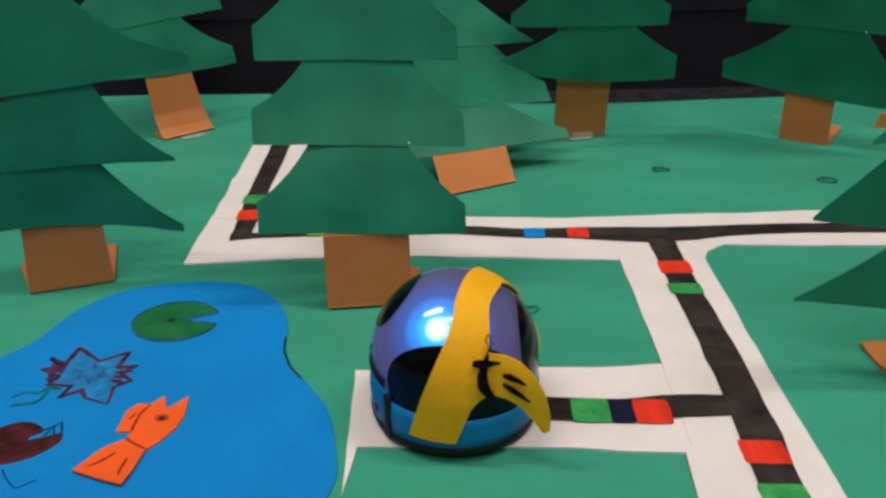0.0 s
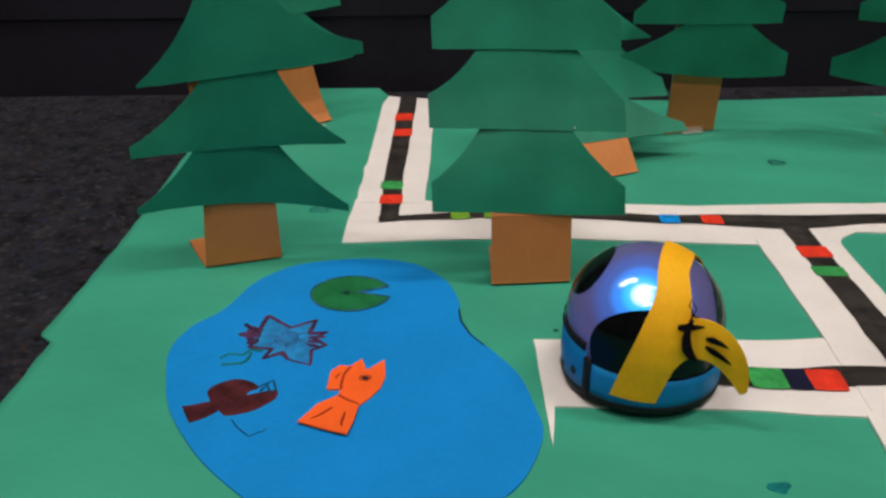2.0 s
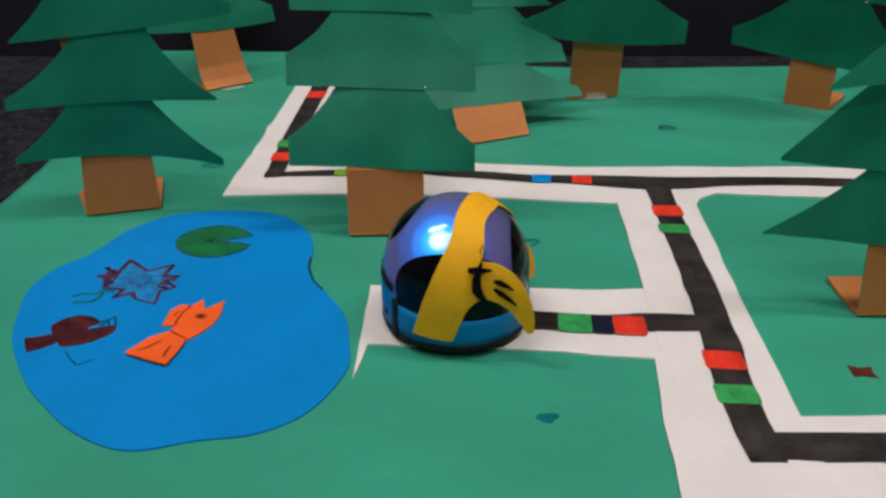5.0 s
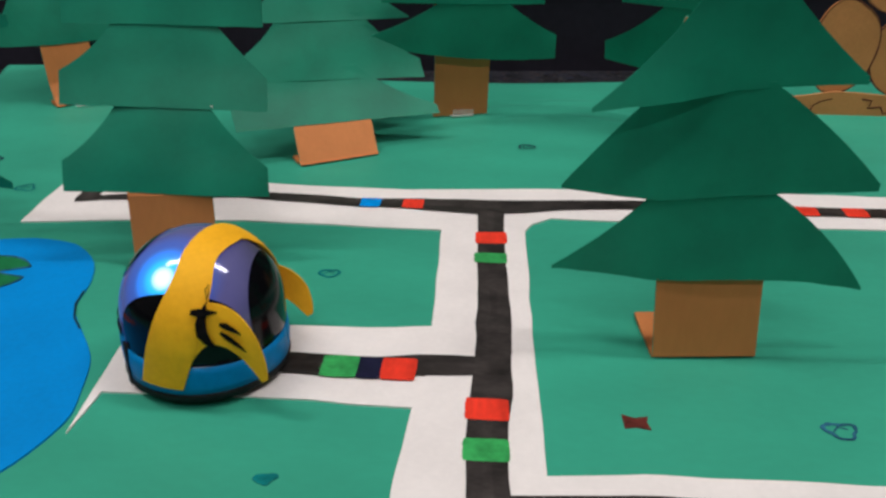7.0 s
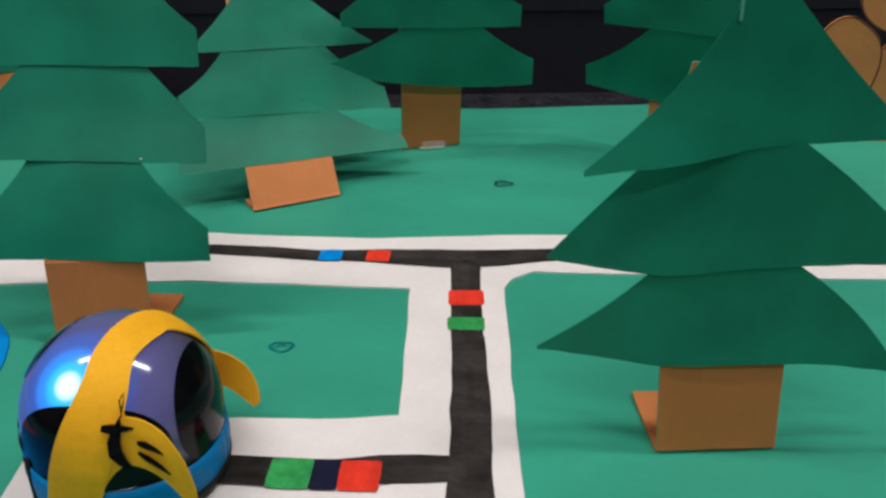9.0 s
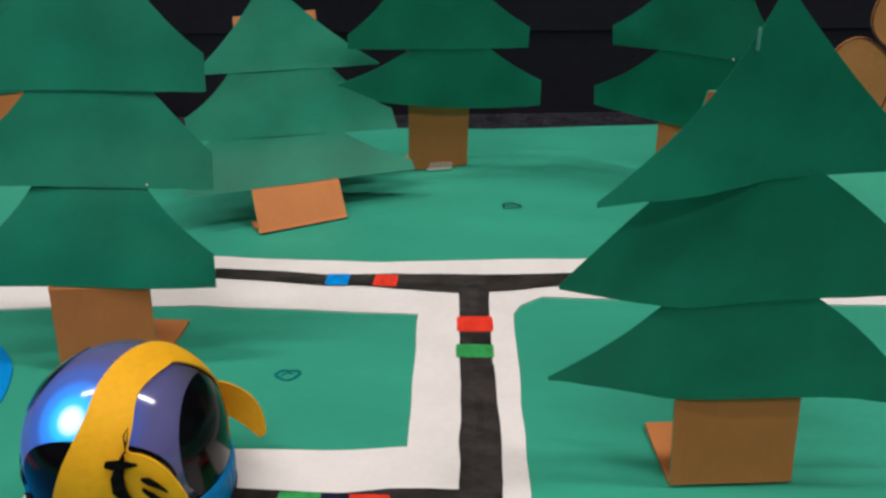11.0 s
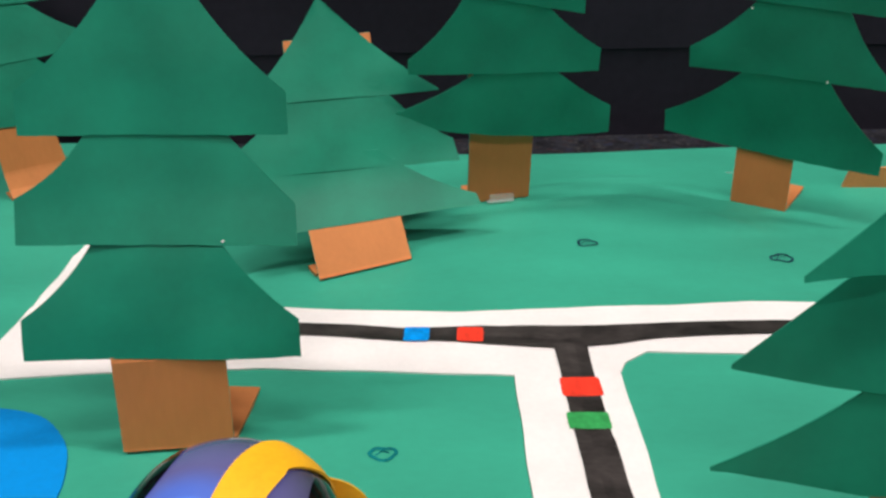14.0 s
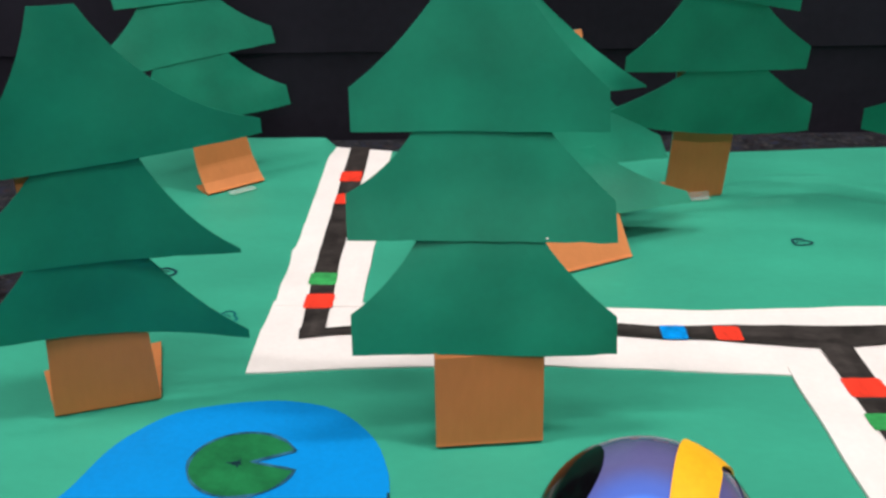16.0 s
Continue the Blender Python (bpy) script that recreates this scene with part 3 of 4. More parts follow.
def fish():
    head = [(-44.5, -23.6), (-44.8, -16.7), (-43.1, -14.1), (-40.8, -14.5), (-38.5, -11.4), (-37.1, -15.7), (-36.6, -15.6), (-33.4, -11.5), (-32.5, -18), (-33, -22.4), (-35.2, -26.9), (-36.8, -29.1), (-40.3, -27), (-41.7, -25.5), (-41.5, -23.4)]
    lift = lambda x, y: 0.25 * MM * max(0.0, (-0.030 - y) * 100)
    ob = link_mesh("paper_fish", cutout(resample(mm(head), 2 * MM, True), 0.44 * MM, 0.80 * MM, 0.12 * MM, 75), M_ORANGE)
    tagged(ob, "small orange paper fish lying on the blue pond", "paper fish")
    tail = [(-41.6, -26.1), (-36.8, -29.1), (-37.1, -35), (-37.8, -39.5), (-42.2, -38.1), (-48.2, -35.7), (-45.3, -29.3)]
    part("tail", cutout(resample(mm(tail), 2 * MM, True), 0.80 * MM, 1.15 * MM, 0.12 * MM, 76, lift), M_ORANGE, ob, "orange paper tail fin")
    eye = [(-36.8 + 0.8 * math.cos(a * 0.6283), -19.1 + 0.65 * math.sin(a * 0.6283)) for a in range(10)]
    part("eye", cutout(mm(eye), 0.78 * MM, 0.88 * MM), M_INK, ob, "black pen dot")
    bm = stroke(mm([(-41.6, -26.2), (-39.4, -27.8), (-36.9, -29.2)]), 0.45 * MM, 1.22 * MM, 0.1 * MM)
    stroke(mm([(-40.5, -14.6), (-41.6, -17.6), (-41.7, -22.2), (-41.4, -23.4)]), 0.45 * MM, 0.86 * MM, 0.1 * MM, bm=bm)
    stroke(mm([(-42.6, -17.6), (-43.2, -19.4)]), 0.35 * MM, 0.86 * MM, 0.1 * MM, bm=bm)
    stroke(mm([(-42.1, -30.7), (-44.1, -33.4), (-45.9, -34.8)]), [0.3 * MM, 0.5 * MM, 0.2 * MM], 1.34 * MM, 0.1 * MM, bm=bm)
    stroke(mm([(-39.2, -32.4), (-39.4, -35.9), (-39.2, -37.2)]), [0.3 * MM, 0.6 * MM, 0.3 * MM], 1.38 * MM, 0.1 * MM, bm=bm)
    stroke(mm([(-36.8 + 1.25 * math.cos(a * 0.5236), -19.1 + 1.0 * math.sin(a * 0.5236)) for a in range(12)]), 0.3 * MM, 0.86 * MM, 0.08 * MM, closed=True, bm=bm)
    part("pen_drawing", bm, M_INKRUST, ob, "thin brown pen lines")


fish()


def drawn_flowers():
    spots = [(40.2, 26.6, 3.6, 2.6, M_INKTEAL, "teal"), (92.3, 125.1, 3.8, 3.2, M_INKGREY, "dark"), (145.6, 114.6, 4.0, 3.4, M_INKGREY, "dark"),
             (148.0, -30.2, 4.2, 3.2, M_INKSLATE, "slate blue"), (-87, 100.7, 4.0, 3.6, M_INKGREY, "dark"), (-63.8, 76.6, 3.8, 3.2, M_INKTEAL, "teal"), (42.4, -50.4, 3.0, 2.2, M_INKTEAL, "smudged teal")]
    for k, (x, y, rx, ry, m, colour) in enumerate(spots):
        pts = []
        for i in range(20):
            a = 2 * math.pi * i / 20
            r = 0.72 + (0.09 if k < 6 else 0.12) * math.sin(3 * a + 2 * k) + 0.22 * noise.noise(Vector((k * 3.1 + math.cos(a) * 1.4, math.sin(a) * 1.4, 1)))
            pts.append((x + rx * r * math.cos(a), y + ry * r * math.sin(a)))
        z = 0.15 * MM
        bm = stroke(spline(mm(pts), 3), [(0.75 + 0.35 * noise.noise(Vector((i * 0.35, k, 3)))) * MM for i in range(61)], z, 0.2 * MM, 80 + k, closed=True, step=1 * MM) if k < 6 else cutout(spline(mm(pts), 3), 0, z, 0.4 * MM, 88)
        if k < 6:
            stroke(mm([(x - 0.4 * rx, y - 0.2 * ry), (x - 0.1 * rx, y + 0.35 * ry), (x + 0.3 * rx, y + 0.1 * ry)]), 0.4 * MM, z, 0.1 * MM, 95 + k, step=0.6 * MM, bm=bm)
        for v in bm.verts:
            v.co.z += ripple(v.co.x, v.co.y) + (0.1 * MM if y > 90 else 0)
        part("drawn_flower", bm, m, GROUND, colour + " pen outline of a small flower")
    bow = resample(mm([(106.9, -27.8), (109.3, -28.7), (111.9, -28.1), (111.5, -30.2), (112.1, -32.4), (109.3, -31.7), (107.1, -32.1)]), 0.8 * MM, True)
    part("drawn_bow", cutout(bow, 0, 0.14 * MM, 0.3 * MM, 90), M_INKMAROON, GROUND, "maroon marker bow shape")
    part("drawn_smudge", cutout(spline(mm([(-85.6, -68), (-82, -64.4), (-78.4, -65.8), (-80.6, -69.6)]), 5), 0, 0.14 * MM, 0.7 * MM, 91), M_INKOLIVE, GROUND, "olive brown marker smudge")
    part("drawn_dot", cutout(spline(mm([(5.2, 4), (5.9, 4.6), (6.5, 4), (5.9, 3.4)]), 3), 0, 0.14 * MM), M_INKGREY, GROUND, "tiny dark pen dot")


drawn_flowers()


# ---- fir trees of folded card ----
def fir(base, yaw, profile, tiers, sweep=(0.0, 0.0), sweep_at=10.0, strip=(-10.4, 10.4, -9.0, 9.0), strip_top=63.0, foot=19.0, foot_from=0.8, taper=(28, 32), slit=0.55, seed=1, slide=0.0, shift=(0.0, 0.0, 0.0), gap=2.0, lean=1.0, flare=(0, 0, 0), proud=0.3, skirt=(0.45, 0.45, 0.45), flecks=(), label=""):
    """A tree: a bent cardboard strip with a foot folded back, and tiers of green card glued on its front; millimetres.
    profile: height and set-back of the strip. tiers: left tip x, z, edge, right tip x, z, edge, top z, top left x, top right x, arch, hollow left, hollow right."""
    ob = thing("fir_tree", (base[0] * MM, base[1] * MM, 0), yaw, label=label, category="paper tree", group="paper fir trees")
    hs, ds = zip(*profile)

    def soft(v):
        return (v + math.sqrt(v * v + 14)) / 2

    def back(x, z):
        return sum(float(np.interp(z + d, hs, ds)) for d in (-4, -2, 0, 2, 4)) / 5 + sweep[0] * soft(-x - sweep_at) + sweep[1] * soft(x - sweep_at)

    def flat_back(z):
        return float(np.interp(z, hs, ds))

    bl, br, tl, tr = strip
    x0, z0, _, x1, z1, _, _, _, _, bow, _, _ = tiers[0]
    rows = []
    for i in range(61):
        z = strip_top * i / 60
        k = min(1.0, max(0.0, (z - taper[0]) / (taper[1] - taper[0])))
        a, b = bl + (tl - bl) * k, br + (tr - br) * k
        row = []
        for j in range(7):
            x = a + (b - a) * j / 6 + slide * z
            t = (x - x0) / (x1 - x0)
            hem = z0 + (z1 - z0) * t + bow * 4 * t * (1 - t) - 0.2
            y = max(flat_back(z), flat_back(z) * lean) + gap * min(1.0, max(0.0, (z - hem) / 2.5)) + 0.15 * noise.noise(Vector((j * 0.6, z * 0.1, seed)))
            row.append(Vector((x, y, max(z, slit) + 0.25)) * MM)
        rows.append(row)
    part("trunk", slab(rows, Vector((0, 0.5 * MM, 0))), M_BOARD, ob, "brown cardboard strip trunk")
    rows = []
    for i in range(4):
        z = 0.9 + (0.4 if i == 3 else 0) + max(0.0, ripple(base[0] * MM, base[1] * MM) * 1000)
        rows.append([Vector((bl + (br - bl) * j / 2 + (shift[0] * (2 - j) + shift[1] * j) / 2 * i / 3, foot_from + (foot + shift[2] * (j - 1)) * i / 3, z)) * MM for j in range(3)])
    part("foot", slab(rows, Vector((0, 0, -0.75 * MM))), M_BOARD, ob, "cardboard foot folded back flat on the ground")
    for n_, (xl, zl, hl, xr, zr, hr, zt, xtl, xtr, arch, hol_l, hol_r) in enumerate(tiers):
        sides = []
        for x, z, h, xt, hol in ((xl, zl, hl, xtl, hol_l), (xr, zr, hr, xtr, hol_r)):
            p0, p2 = Vector((x, z + h)), Vector((xt, zt))
            d = (p2 - p0).normalized()
            inward = Vector((d.y, -d.x)) if x < 0 else Vector((-d.y, d.x))
            p1 = (p0 + p2) / 2 + inward * 2 * hol
            line = [Vector((x, z)), Vector((x, z + h * 0.5)), p0]
            line += [p0 * (1 - t) ** 2 + p1 * 2 * t * (1 - t) + p2 * t * t for t in [k / 9 for k in range(1, 10)]]
            sides.append(line)
        rows, cols = [], 30
        for i, (a, b) in enumerate(zip(*sides)):
            row = []
            for j in range(cols + 1):
                t = j / cols
                p = a.lerp(b, t)
                z = p.y + arch * (1 - i / 11) ** 2 * 4 * t * (1 - t)
                z += 0.18 * noise.noise(Vector((p.x * 0.25, n_ * 5, seed))) * (i < 3)
                u = min(1.0, max(0.0, (zt - z) / (zt - min(zl, zr))))
                lift = proud - 0.2 + skirt[n_] * u * u + flare[n_] * u * max(0.0, -p.x - 3) / 22 + 0.6 * noise.noise(Vector((p.x * 0.06, z * 0.07, seed * 3.7)))
                edge = 1.2 * noise.noise(Vector((p.x * 0.035, z * 0.03, seed * 2 + n_))) * (abs(2 * t - 1) ** 2)
                row.append(Vector((p.x, back(p.x, z) - lift + edge, z)) * MM)
            rows.append(row)
        part("tier", slab(rows, Vector((0, 0.25 * MM, 0))), M_TREE, ob, "green card tier with curved sides and blunt tips", smooth="rim")
        card = ob.children[-1].data
        card.materials.append(M_EDGE)
        for p in card.polygons:
            p.material_index = 1 if abs(p.normal.y) < 0.3 else 0
    for x, z, tall in flecks:
        y = back(x, z) - proud - 1.2
        bm = box((x - 0.24) * MM, (y - 0.15) * MM, (z - 0.15) * MM, (x + 0.24) * MM, (y + 0.3) * MM, (z + tall) * MM, bevel=0.0001)
        if tall > 1:
            # tall flecks are a highlight built as a thin pale piece
            part("card_sliver", bm, M_GLINT, ob, "thin pale green painted glint on the curled card edge")
        else:
            part("glue_fleck", bm, M_WHITE, ob, "tiny white fleck of dried glue")
    return ob


FIR = "green card fir tree on a cardboard trunk, "
fir((0.85, 27.3), 7.5, [(0, 0), (21, 2.6), (38.5, 9.9), (47, 14.6), (57.9, 18.6), (95, 29)],
    [(-25.5, 20.8, 7, 24.4, 18, 7, 41.5, -11.4, 9.2, 0, 1.2, 1.0), (-25.5, 40.5, 7.5, 25, 38, 7, 60.5, -11, 10.4, 0, 1.4, 0.4), (-24, 58.7, 7.5, 24.4, 57, 7.6, 90, -2, 4.5, 0, 1.8, 1.8)],
    foot=19.8, shift=(2.3, 3.6, -1.9), skirt=(0.35, 0.35, 0.35), gap=2.8, flecks=((11.4, 39.6, 0.2),), seed=1, label=FIR + "beside the pond")
fir((-77.8, 37.2), 20, [(0, 0), (20, -0.6), (34, -0.2), (54, 1.6), (95, 7)],
    [(-25.4, 18.7, 1.5, 29.8, 12.6, 2, 35.1, -9, 11, 2.6, 1.2, 1.3), (-25, 33.6, 2.8, 30.0, 32.1, 0.8, 53.6, -4.2, 13.2, 0.9, 1.6, 1.9), (-21, 51.1, 0.7, 36.6, 55.5, 2.8, 81.0, -1.2, 6.6, -0.6, 3.0, 4.2)],
    foot=19.8, shift=(-3.4, 0.7, 2.6), strip=(-10.4, 10.4, -8.6, 10.0), taper=(0, 22), lean=0.2, gap=1.2, proud=0.5, seed=2, label=FIR + "blunt-topped")
fir((29.5, 106.3), 29, [(0, 0), (10.3, 9.8), (20, 20), (40, 32.3), (66.2, 46.2), (95, 60)],
    [(-31, 11.5, 8, 40.9, 9.4, 2.6, 26, -16, 15, 0, 0.6, 1.5), (-26, 24.3, 6, 40.3, 19.8, 5.7, 42.5, -8.5, 20.5, 0, 1.2, 1.6), (-17.6, 41.2, 2.4, 39.5, 38.7, 0.6, 66, 7, 8.6, 0, 1.2, 1.4)],
    strip=(-13.4, 14.1, -11.5, 15.5), strip_top=55.5, foot=5.0, foot_from=3.5, seed=3, slide=0.125, label=FIR + "leaning far back")
fir((68.2, 157.6), 17, [(0, 0), (23.5, -4.4), (45, -6.6), (61, -7.6), (95, -10)],
    [(-35.6, 31.2, 3, 34.9, 22.4, 8.7, 46, -8, 12.6, -2.6, 1.0, 0.8), (-31.2, 45.9, 4.3, 29, 43.0, 7, 66.9, -14.8, 8.0, -0.4, 1.2, 1.2), (-26, 70, 5, 22.8, 60.6, 6, 92, -3, 4, 0, 1.5, 1.5)],
    strip=(-10.8, 10.3, -11.0, 10.6), foot=12, foot_from=1.2, shift=(2, -1, 0), slit=0.8, lean=0.45, seed=4, label=FIR + "upright")
fir((127.3, -7.0), 4.5, [(0, 0), (13.6, 0.6), (30, 1.6), (50, 1.6), (95, 3)],
    [(-32.6, 16.6, 0.6, 28.8, 17.8, 0.6, 41.0, -12.6, 3.8, 2.6, 1.0, -2.2), (-31.6, 35.2, 0.7, 28.4, 39.0, 1.5, 60.4, -13.9, 4.8, 0.4, -0.6, -0.9), (-28.6, 54.7, 0.7, 22.2, 60.0, 1.5, 86.5, -4.2, -2.9, 1.2, 2.2, 0.8)],
    sweep=(0.57, -0.07), strip=(-11.5, 10.6, -6.7, 5.0), taper=(58.6, 75), strip_top=70.8, slide=-0.05, sweep_at=13.0, foot=17.2, gap=4.2, flare=(0, 0, 8.0), proud=1.3, flecks=((-7.4, 78.6, 3.2),), seed=5, label=FIR + "creased down the middle")
fir((150.4, 152.5), -33, [(0, 0), (21, -0.6), (44, -6.2), (95, -15)],
    [(-32.5, 21, 7, 33, 17.4, 7, 46, -6.6, 15.2, -0.6, 1.4, 1.2), (-24.7, 43.9, 6.6, 32.1, 43.5, 2.5, 68.5, -3.7, 17.4, 0.4, 1.4, 1.6), (-20, 66.5, 5, 27.7, 63.9, 5, 92, 1, 5, 0, 1.5, 1.5)],
    strip=(-8.6, 8.8, -8.4, 9.1), foot=22, flecks=((15.8, 44.2, 0.5), (-7.0, 63.4, 0.5)), seed=6, label=FIR + "turned aside")
fir((-83, 165), 42, [(0, 0), (3, 3.4), (8, 6.2), (14, 7.2), (22.6, 8.4), (41.8, 15.5), (95, 35)],
    [(-28.6, 25, 3, 27.5, 22.8, 6.5, 44, -16, 7.6, -1.2, 1.0, 1.4), (-32, 40, 7.3, 27.7, 43.2, 5.5, 63, -13.8, 7.4, 0.3, 1.4, 1.4), (-24.5, 59.4, 3.5, 27, 60, 5, 91, -1, 4, 0, 1.6, 1.6)],
    strip=(-10.8, 10.4, -11.0, 7.4), taper=(4, 24), foot=8, seed=7, label=FIR + "kinked near its foot")


def tape(x, y, w, d, turn, seed, upright=False):
    pts = [(w * a, d * b) for a, b in ((-0.5, -0.5), (0.5, -0.5), (0.5, 0.5), (-0.5, 0.5))]
    ob = link_mesh("clear_tape", cutout(resample(mm(pts), 2 * MM, True), 0, 0.12 * MM, 0.4 * MM, seed), M_TAPE)
    ob.matrix_world = pose(x * MM, y * MM, max(0, ripple(x * MM, y * MM)) + 0.9 * MM, 0, 0, turn)
    if upright:
        ob.matrix_world = pose(x * MM, y * MM, 2.4 * MM, 86, 0, turn)
    tagged(ob, "scrap of clear tape holding a tree foot down", "tape", "tape scraps")


tape(68.6, 155.2, 9, 2.6, 17, 1)
tape(69.0, 156.0, 8, 2.4, 17, 5, True)
tape(-80.5, 161.5, 9, 3.5, 42, 2)
tape(163.5, 160, 6, 2.5, 10, 3)
tape(150.5, 183, 3, 0.8, -10, 4)


# ---- brown card rocks ----
def rocks():
    ob = thing("card_rocks", (0, 172 * MM, 0), 0, label="brown card rock pile with drawn outlines standing on green paper", category="card rocks")
    ledge = [(184.5, 0), (300, -0.2), (300, 10), (262, 9), (235, 8.5), (212, 9.5), (197, 7.5), (186, 6)]
    stones = [(212, 26, 13, 18), (236, 24, 14, 16), (229, 53, 15, 14), (258, 44, 16, 17), (262, 20, 14, 15), (284, 26, 15, 17), (282, 56, 13, 14)]

    def upright(bm, y):
        for v in bm.verts:
            v.co = Vector((v.co.x, y * MM + v.co.z, v.co.y))
        return bm

    part("ledge", upright(cutout(resample(mm(ledge), 3 * MM, True), -0.9 * MM, 0, 0.5 * MM, 101), -1.2), M_KRAFT, ob, "flat brown card ledge")
    crack = upright(stroke(mm([(222, 7), (226, 6.5), (225, 3.5), (230, 4), (231, 1.5), (236, 2)]), 0.5 * MM, 0, 0.1 * MM), -2.4)
    part("crack_line", crack, M_INKBROWN, ob, "drawn zigzag crack")
    arc = upright(stroke(mm([(203, 1), (204, 4), (207, 6), (211, 7)]), 0.4 * MM, 0, 0.1 * MM), -2.4)
    part("curve_line", arc, M_INKBROWN, ob, "drawn curve")
    for k, (x, z, rx, rz) in enumerate(stones):
        pts = []
        for i in range(22):
            a = 2 * math.pi * i / 22
            r = 1 + 0.10 * noise.noise(Vector((math.cos(a) * 1.2 + k * 4, math.sin(a) * 1.2, 2)))
            pts.append((x + rx * r * math.cos(a), z + rz * r * math.sin(a)))
        stone = part("stone", upright(cutout(spline(mm(pts), 2), -0.8 * MM, 0, 0.2 * MM, 110 + k), 0.4 + 0.25 * (k % 3)), M_KRAFT, ob, "rounded brown card stone")
        inner = [(x + (px - x) * 0.985, z + (pz - z) * 0.985) for px, pz in pts]
        line = upright(stroke(spline(mm(inner), 2), 0.45 * MM, 0, 0.15 * MM, 120 + k, closed=True), 0.4 + 0.25 * (k % 3) - 0.9)
        part("outline", line, M_INKBROWN, stone, "drawn dark outline")
    return ob


rocks()


# ---- the little robot ----
RX, RY, RR, RZ = 22.3, -15.2, 16.4, 13.7
LED = Vector((-math.cos(radians(76)) * math.cos(radians(45)), -math.sin(radians(76)) * math.cos(radians(45)), math.sin(radians(45)))) * RR * MM + Vector((0, 0, RZ * MM))


def ball(az, el, r=RR):
    """A point of the dome: az from the front towards the near side, el up, in degrees."""
    a, e = radians(az), radians(el)
    return Vector((-math.cos(a) * math.cos(e) * r, -math.sin(a) * math.cos(e) * r, RZ + math.sin(e) * r)) * MM


def wall_point(az, z, r):
    a = radians(az)
    return Vector((-math.cos(a) * r, -math.sin(a) * r, z)) * MM


def lathe(profile, n=64):
    bm = bmesh.new()
    rings = [[bm.verts.new(wall_point(360 * k / n, z, r)) for k in range(n)] for r, z in profile]
    for a, b in zip(rings, rings[1:]):
        for k in range(n):
            bm.faces.new((a[k], a[(k + 1) % n], b[(k + 1) % n], b[k]))
    bm.faces.new(rings[0][::-1])
    if profile[-1][0] > 0.05:
        bm.faces.new(rings[-1])
    return bm


def dome_patch(az0, el0, ra, re, r, power=2.0, cap_low=None, rings=6, n=44):
    """A rounded patch proud of the dome, about a middle, with half angles ra and re."""
    bm = bmesh.new()
    mid = bm.verts.new(surface(az0, el0, r))
    last = None
    for i in range(1, rings + 1):
        ring = []
        for k in range(n):
            a = 2 * math.pi * k / n
            c, s = math.cos(a), math.sin(a)
            x = math.copysign(abs(c) ** (2 / power), c)
            y = math.copysign(abs(s) ** (2 / power), s)
            e = el0 + re * y * i / rings
            if cap_low is not None:
                e = max(e, cap_low)
            ring.append(bm.verts.new(surface(az0 + ra * x * i / rings, e, r)))
        for k in range(n):
            if last is None:
                bm.faces.new((mid, ring[k], ring[(k + 1) % n]))
            else:
                bm.faces.new((last[k], ring[k], ring[(k + 1) % n], last[(k + 1) % n]))
        last = ring
    return bm


def surface(az, el, r):
    """The dome above its middle; below it a straight wall, with el counted on as height."""
    return ball(az, el, r) if el >= 0 else wall_point(az, RZ + radians(el) * RR, r)


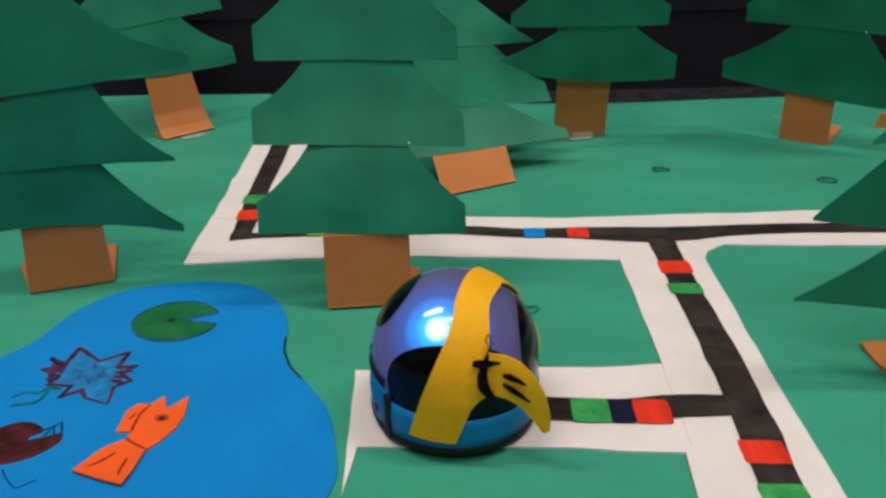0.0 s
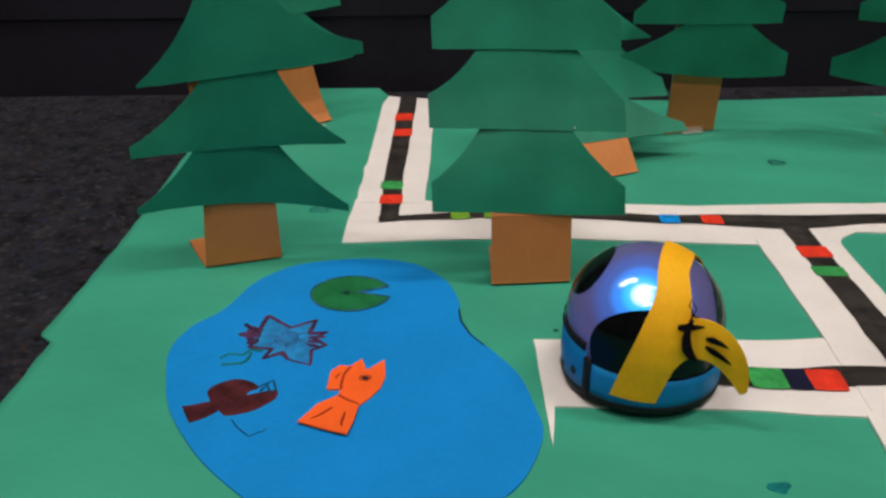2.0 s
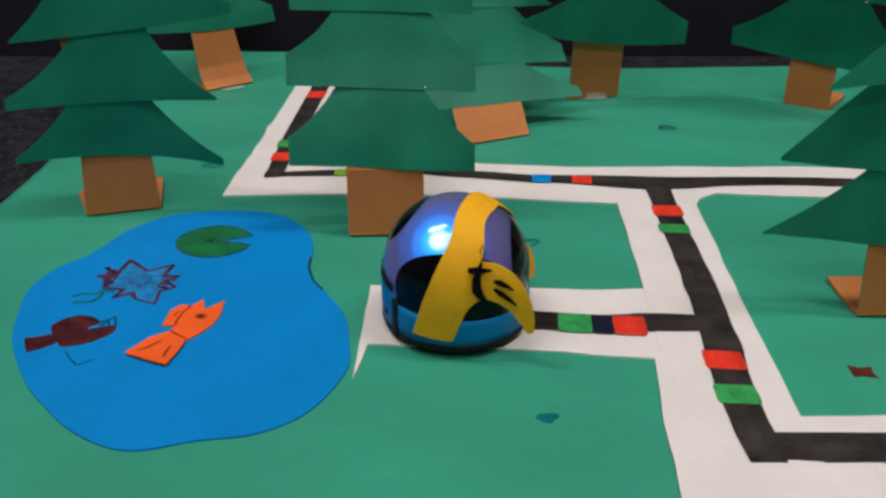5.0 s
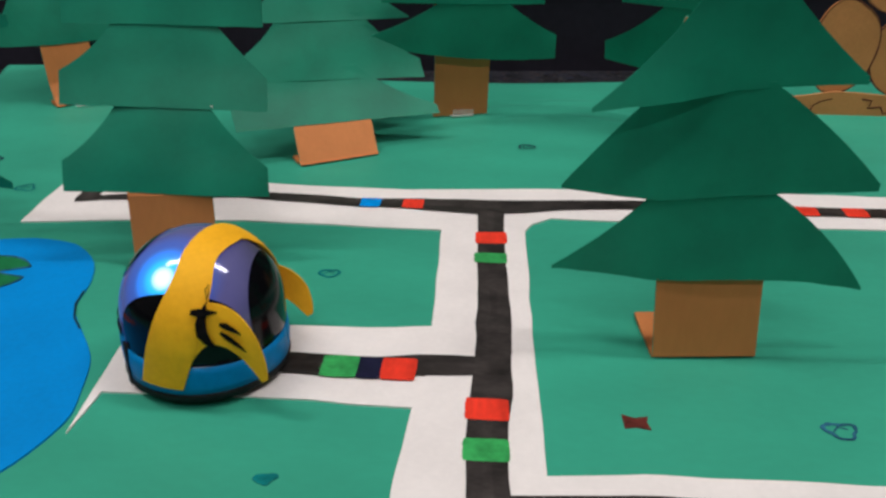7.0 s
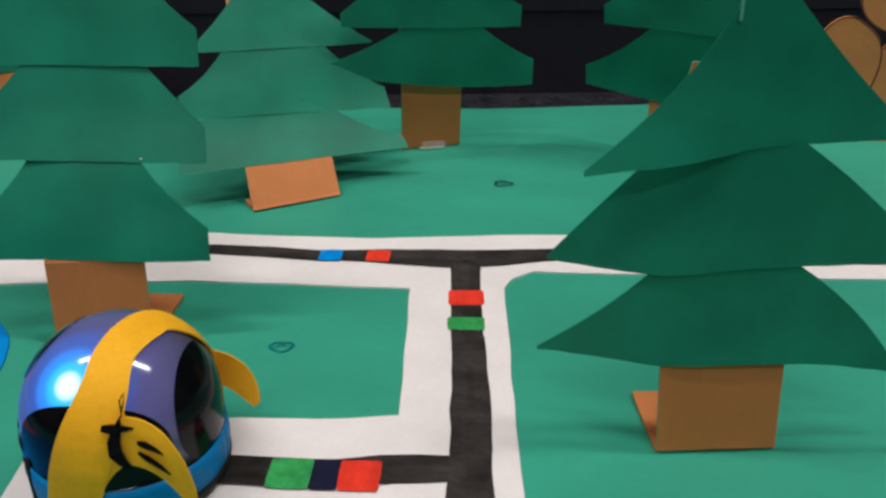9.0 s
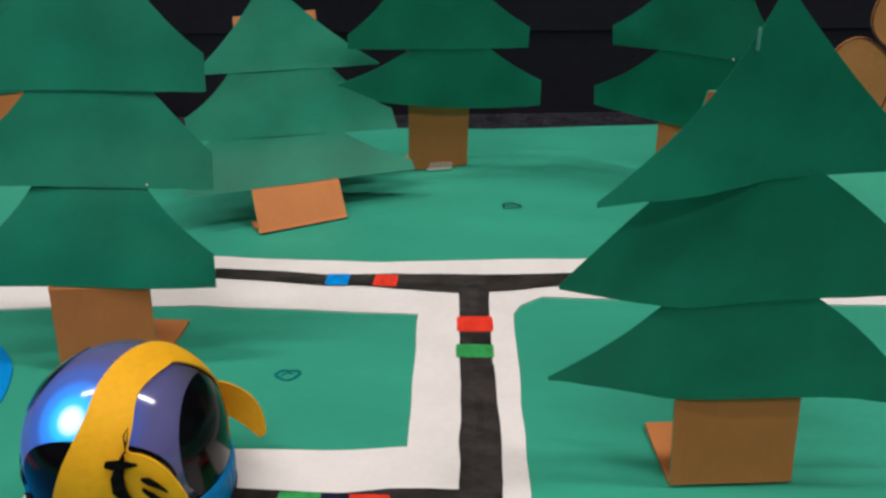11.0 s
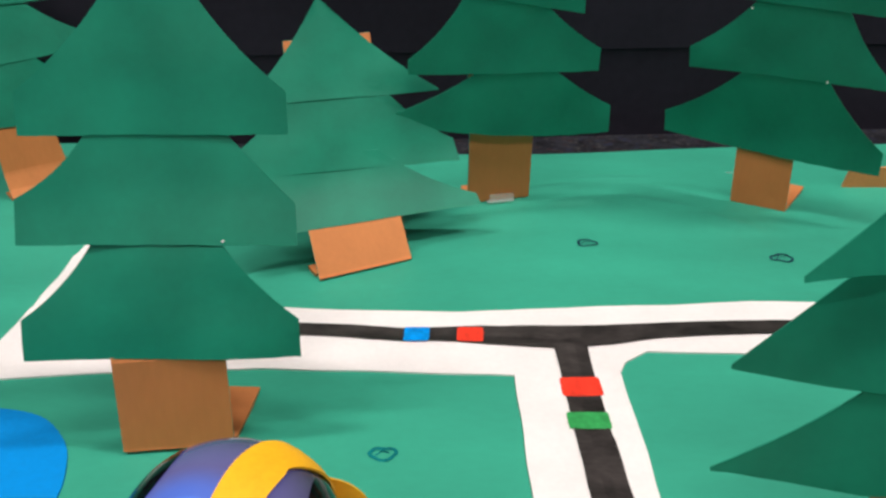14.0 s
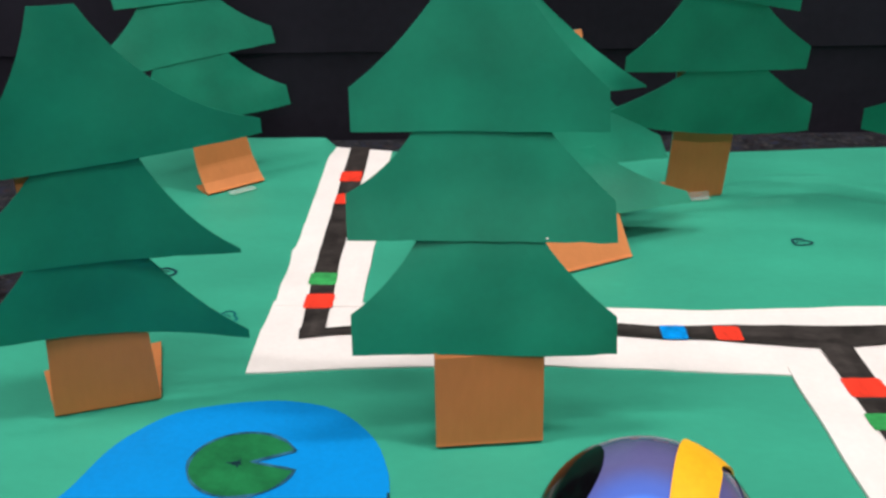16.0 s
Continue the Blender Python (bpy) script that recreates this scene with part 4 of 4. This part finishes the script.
def robot():
    ob = thing("toy_robot", (RX * MM, RY * MM, Z_INK + 0.1 * MM), -1, label="small round silver robot with blue skirt and yellow paper wings", category="toy robot")
    dome = [(RR, 7.0), (RR, RZ)] + [(RR * math.cos(radians(a)), RZ + RR * math.sin(radians(a))) for a in range(6, 91, 6)]
    dome[-1] = (0.04, RZ + RR)
    part("dome", lathe(dome), dome_material(), ob, "silver tinted dome lit blue from inside", True)
    part("base_ring", lathe([(14.0, 0.3), (15.6, 0.3), (16.6, 1.0), (16.9, 2.2), (16.8, 2.7), (16.4, 3.0)]), M_RUBBER, ob, "black rubber base ring", True)
    part("inner_wall", lathe([(16.4, 2.8), (16.5, 9.0)]), M_GLOSS, ob, "glossy black body wall", True)
    # skirt sections, taller at the front
    n = 96
    for name, a0, a1, top in (("skirt_front", -38, 40, 11.8), ("skirt_side", 45, 180, 9.0), ("skirt_side", 180, 317, 9.0)):
        rows = []
        k = int(n * (a1 - a0) / 360)
        for i in range(5):
            row = []
            for j in range(k + 1):
                az = a0 + (a1 - a0) * j / k
                t = top + (0.9 * math.cos(radians((az - 1) * 2.2)) if name == "skirt_front" else 0.5 * math.sin(radians(az * 2)))
                row.append(wall_point(az, 2.7 + (t - 2.7) * i / 4, 16.95 - 0.12 * abs(i - 2)))
            rows.append(row)
        bm = bmesh.new()
        grid = [[bm.verts.new(p) for p in row] for row in rows]
        inner = [[bm.verts.new(Vector((p.x * 0.972, p.y * 0.972, p.z))) for p in row] for row in rows]
        for i in range(4):
            for j in range(k):
                bm.faces.new((grid[i][j], grid[i][j + 1], grid[i + 1][j + 1], grid[i + 1][j]))
        for j in range(k):
            bm.faces.new((grid[4][j], grid[4][j + 1], inner[4][j + 1], inner[4][j]))
            bm.faces.new((grid[0][j], inner[0][j], inner[0][j + 1], grid[0][j + 1]))
        for i in range(4):
            for j in (0, k):
                bm.faces.new((grid[i][j], grid[i + 1][j], inner[i + 1][j], inner[i][j]))
        part(name, bm, M_SKIN, ob, "blue skirt panel", True)
    for az, z in ((-24, 7.2), (-9.5, 4.9), (12, 4.3), (29, 5.8)):
        bm = bmesh.new()
        ring = [bm.verts.new(wall_point(az + 3.3 * math.cos(t * 0.5236), z + 0.95 * math.sin(t * 0.5236), 17.06)) for t in range(12)]
        bm.faces.new(ring)
        part("dot", bm, M_RUBBER, ob, "black dot on the skirt")
    for a0 in (-40.5, 42.5):
        rows = [[wall_point(a0 + d, z, 17.02) for d in (-3.2, 0, 3.2)] for z in (1.2, 4, 6.4, 8.6, 10.6)]
        part("divider", slab(rows, Vector((0, 0, 0)) + wall_point(a0, 0, -0.5)), M_RUBBER, ob, "black skirt divider", True)
    # black windows on the dome
    part("front_window", dome_patch(-12, 43, 37, 22, RR + 0.16, 2.2), M_GLOSS, ob, "glossy black oval front window", True)
    part("side_window", dome_patch(90, 2, 48, 33, RR + 0.14, 2.2, cap_low=-16), M_GLOSS, ob, "glossy black side window", True)
    part("side_window", dome_patch(-90, 2, 48, 33, RR + 0.14, 2.2, cap_low=-16), M_GLOSS, ob, "glossy black side window", True)
    part("back_window", dome_patch(180, 8, 38, 36, RR + 0.18, 2.2, cap_low=-16), M_GLOSS, ob, "glossy black back window", True)
    band = []
    for i in range(3):
        band.append([wall_point(-38 + 78 * j / 20, 12.2 + 0.8 * i + 0.8 * math.cos(radians((-38 + 78 * j / 20) * 2.2)), 16.9 - 0.12 * i) for j in range(21)])
    part("trim_band", slab(band, Vector((0, 0, -0.3 * MM))), M_RUBBER, ob, "black band over the front skirt", True)
    # yellow paper strap over the dome and down both sides
    left = [(62, -31), (70, -3), (78, 21), (88, 45), (94, 66)]
    right = [(92, -33), (101, -8), (109, 13), (119, 37), (134, 56)]
    lo = [surface(a, e, RR + 0.7) for a, e in left] + [ball(176, 82, RR + 0.7)] + [surface(-a - 35, e, RR + 0.7) for a, e in left[::-1]]
    hi = [surface(a, e, RR + 0.7) for a, e in right] + [ball(178, 59, RR + 0.7)] + [surface(-a - 35, e, RR + 0.7) for a, e in right[::-1]]
    lo, hi = spline(lo, 5, False), spline(hi, 5, False)
    m_ = min(len(lo), len(hi))
    rows = []
    for i in range(m_):
        a, b = lo[round(i * (len(lo) - 1) / (m_ - 1))], hi[round(i * (len(hi) - 1) / (m_ - 1))]
        row = []
        for j in range(5):
            p = a.lerp(b, j / 4)
            c = Vector((0, 0, RZ * MM))
            d = p - c
            if p.z >= RZ * MM:
                p = c + d.normalized() * (RR + 0.75) * MM
            else:
                h = Vector((p.x, p.y, 0)).normalized() * (RR + 0.95) * MM
                p = Vector((h.x, h.y, p.z))
            row.append(p)
        rows.append(row)
    inner = [[Vector((p.x * 0.982, p.y * 0.982, p.z - (0.3 * MM if p.z > RZ * MM else 0))) for p in row] for row in rows]
    part("strap", shell(rows, inner), M_YELLOW, ob, "yellow paper strap over the dome", "rim")
    # wings
    crest = spline([(1.5, 20.6), (5.2, 21.8), (9.2, 22.2), (13.2, 20.4), (16.2, 16.6), (17.6, 12), (17.7, 8.2)], 4, False)
    belly = spline([(0.6, 5.2), (2.8, 10.2), (5.6, 13.6), (8.8, 14.2), (11.8, 12.8), (14.2, 10.4), (16.5, 7.4)], 4, False)
    for side in (-1, 1):
        def bend(x, z):
            lean = max(0.0, z - RZ)
            round_y = math.sqrt(max(1.0, (RR + 1.1) ** 2 - min(x, 6.5) ** 2 - lean ** 2)) if x < 6.5 else math.sqrt(max(1.0, (RR + 1.1) ** 2 - 6.5 ** 2 - lean ** 2 * 0.6))
            y = round_y + 0.10 * max(0.0, x - 6.5) + 0.012 * max(0.0, x - 9) ** 2
            y -= 0.65 * min(1.0, max(0.0, (8.5 - x) / 4))
            if side > 0:
                return Vector((x + 0.5, y, z - 6.5)) * MM
            return Vector((x, -y, z)) * MM
        rows = []
        for p, q in zip(belly, crest):
            rows.append([bend(*p.lerp(q, k / 6)) for k in range(7)])
        wing = part("wing", slab(rows, Vector((0, -0.3 * side * MM, 0))), M_YELLOW, ob, "yellow paper wing with black pen marks", "rim")
        bm = bmesh.new()
        for pts, w in (([(6.4, 22.2), (5.8, 20.6), (5.4, 18.8), (5.6, 16.9), (6.5, 15.3), (7.8, 14.2)], (0.5, 1.3, 1.9, 2.1, 1.7, 0.6)), ([(3.6, 21.0), (5.0, 20.7), (6.6, 20.9), (8.6, 21.1)], (0.9, 1.5, 1.2, 0.4)), ([(9.0, 18.9), (10.2, 18.7), (11.8, 18.1), (13.2, 17.4)], (0.7, 1.4, 1.0, 0.3)), ([(9.1, 17.3), (10.5, 16.4), (12.4, 15.2), (14.0, 14.0)], (0.7, 1.3, 1.0, 0.3)), ([(6.3, 22.0), (6.5, 23.2), (5.9, 24.2), (6.4, 25.0), (7.0, 24.2), (6.6, 23.2)], (0.3, 0.25, 0.25, 0.25, 0.25, 0.2))):
            stroke([(a * MM, b * MM) for a, b in pts], [v * MM for v in w], 0, 0.1 * MM, bm=bm)
        for v in bm.verts:
            q = bend(v.co.x / MM, v.co.y / MM)
            v.co = Vector((q.x, q.y + side * (0.5 + 0.65 * min(1.0, max(0.0, (8.5 - v.co.x / MM) / 4))) * MM, q.z))
        part("pen_drawing", bm, M_PEN, wing, "black pen strokes")
    return ob


robot()
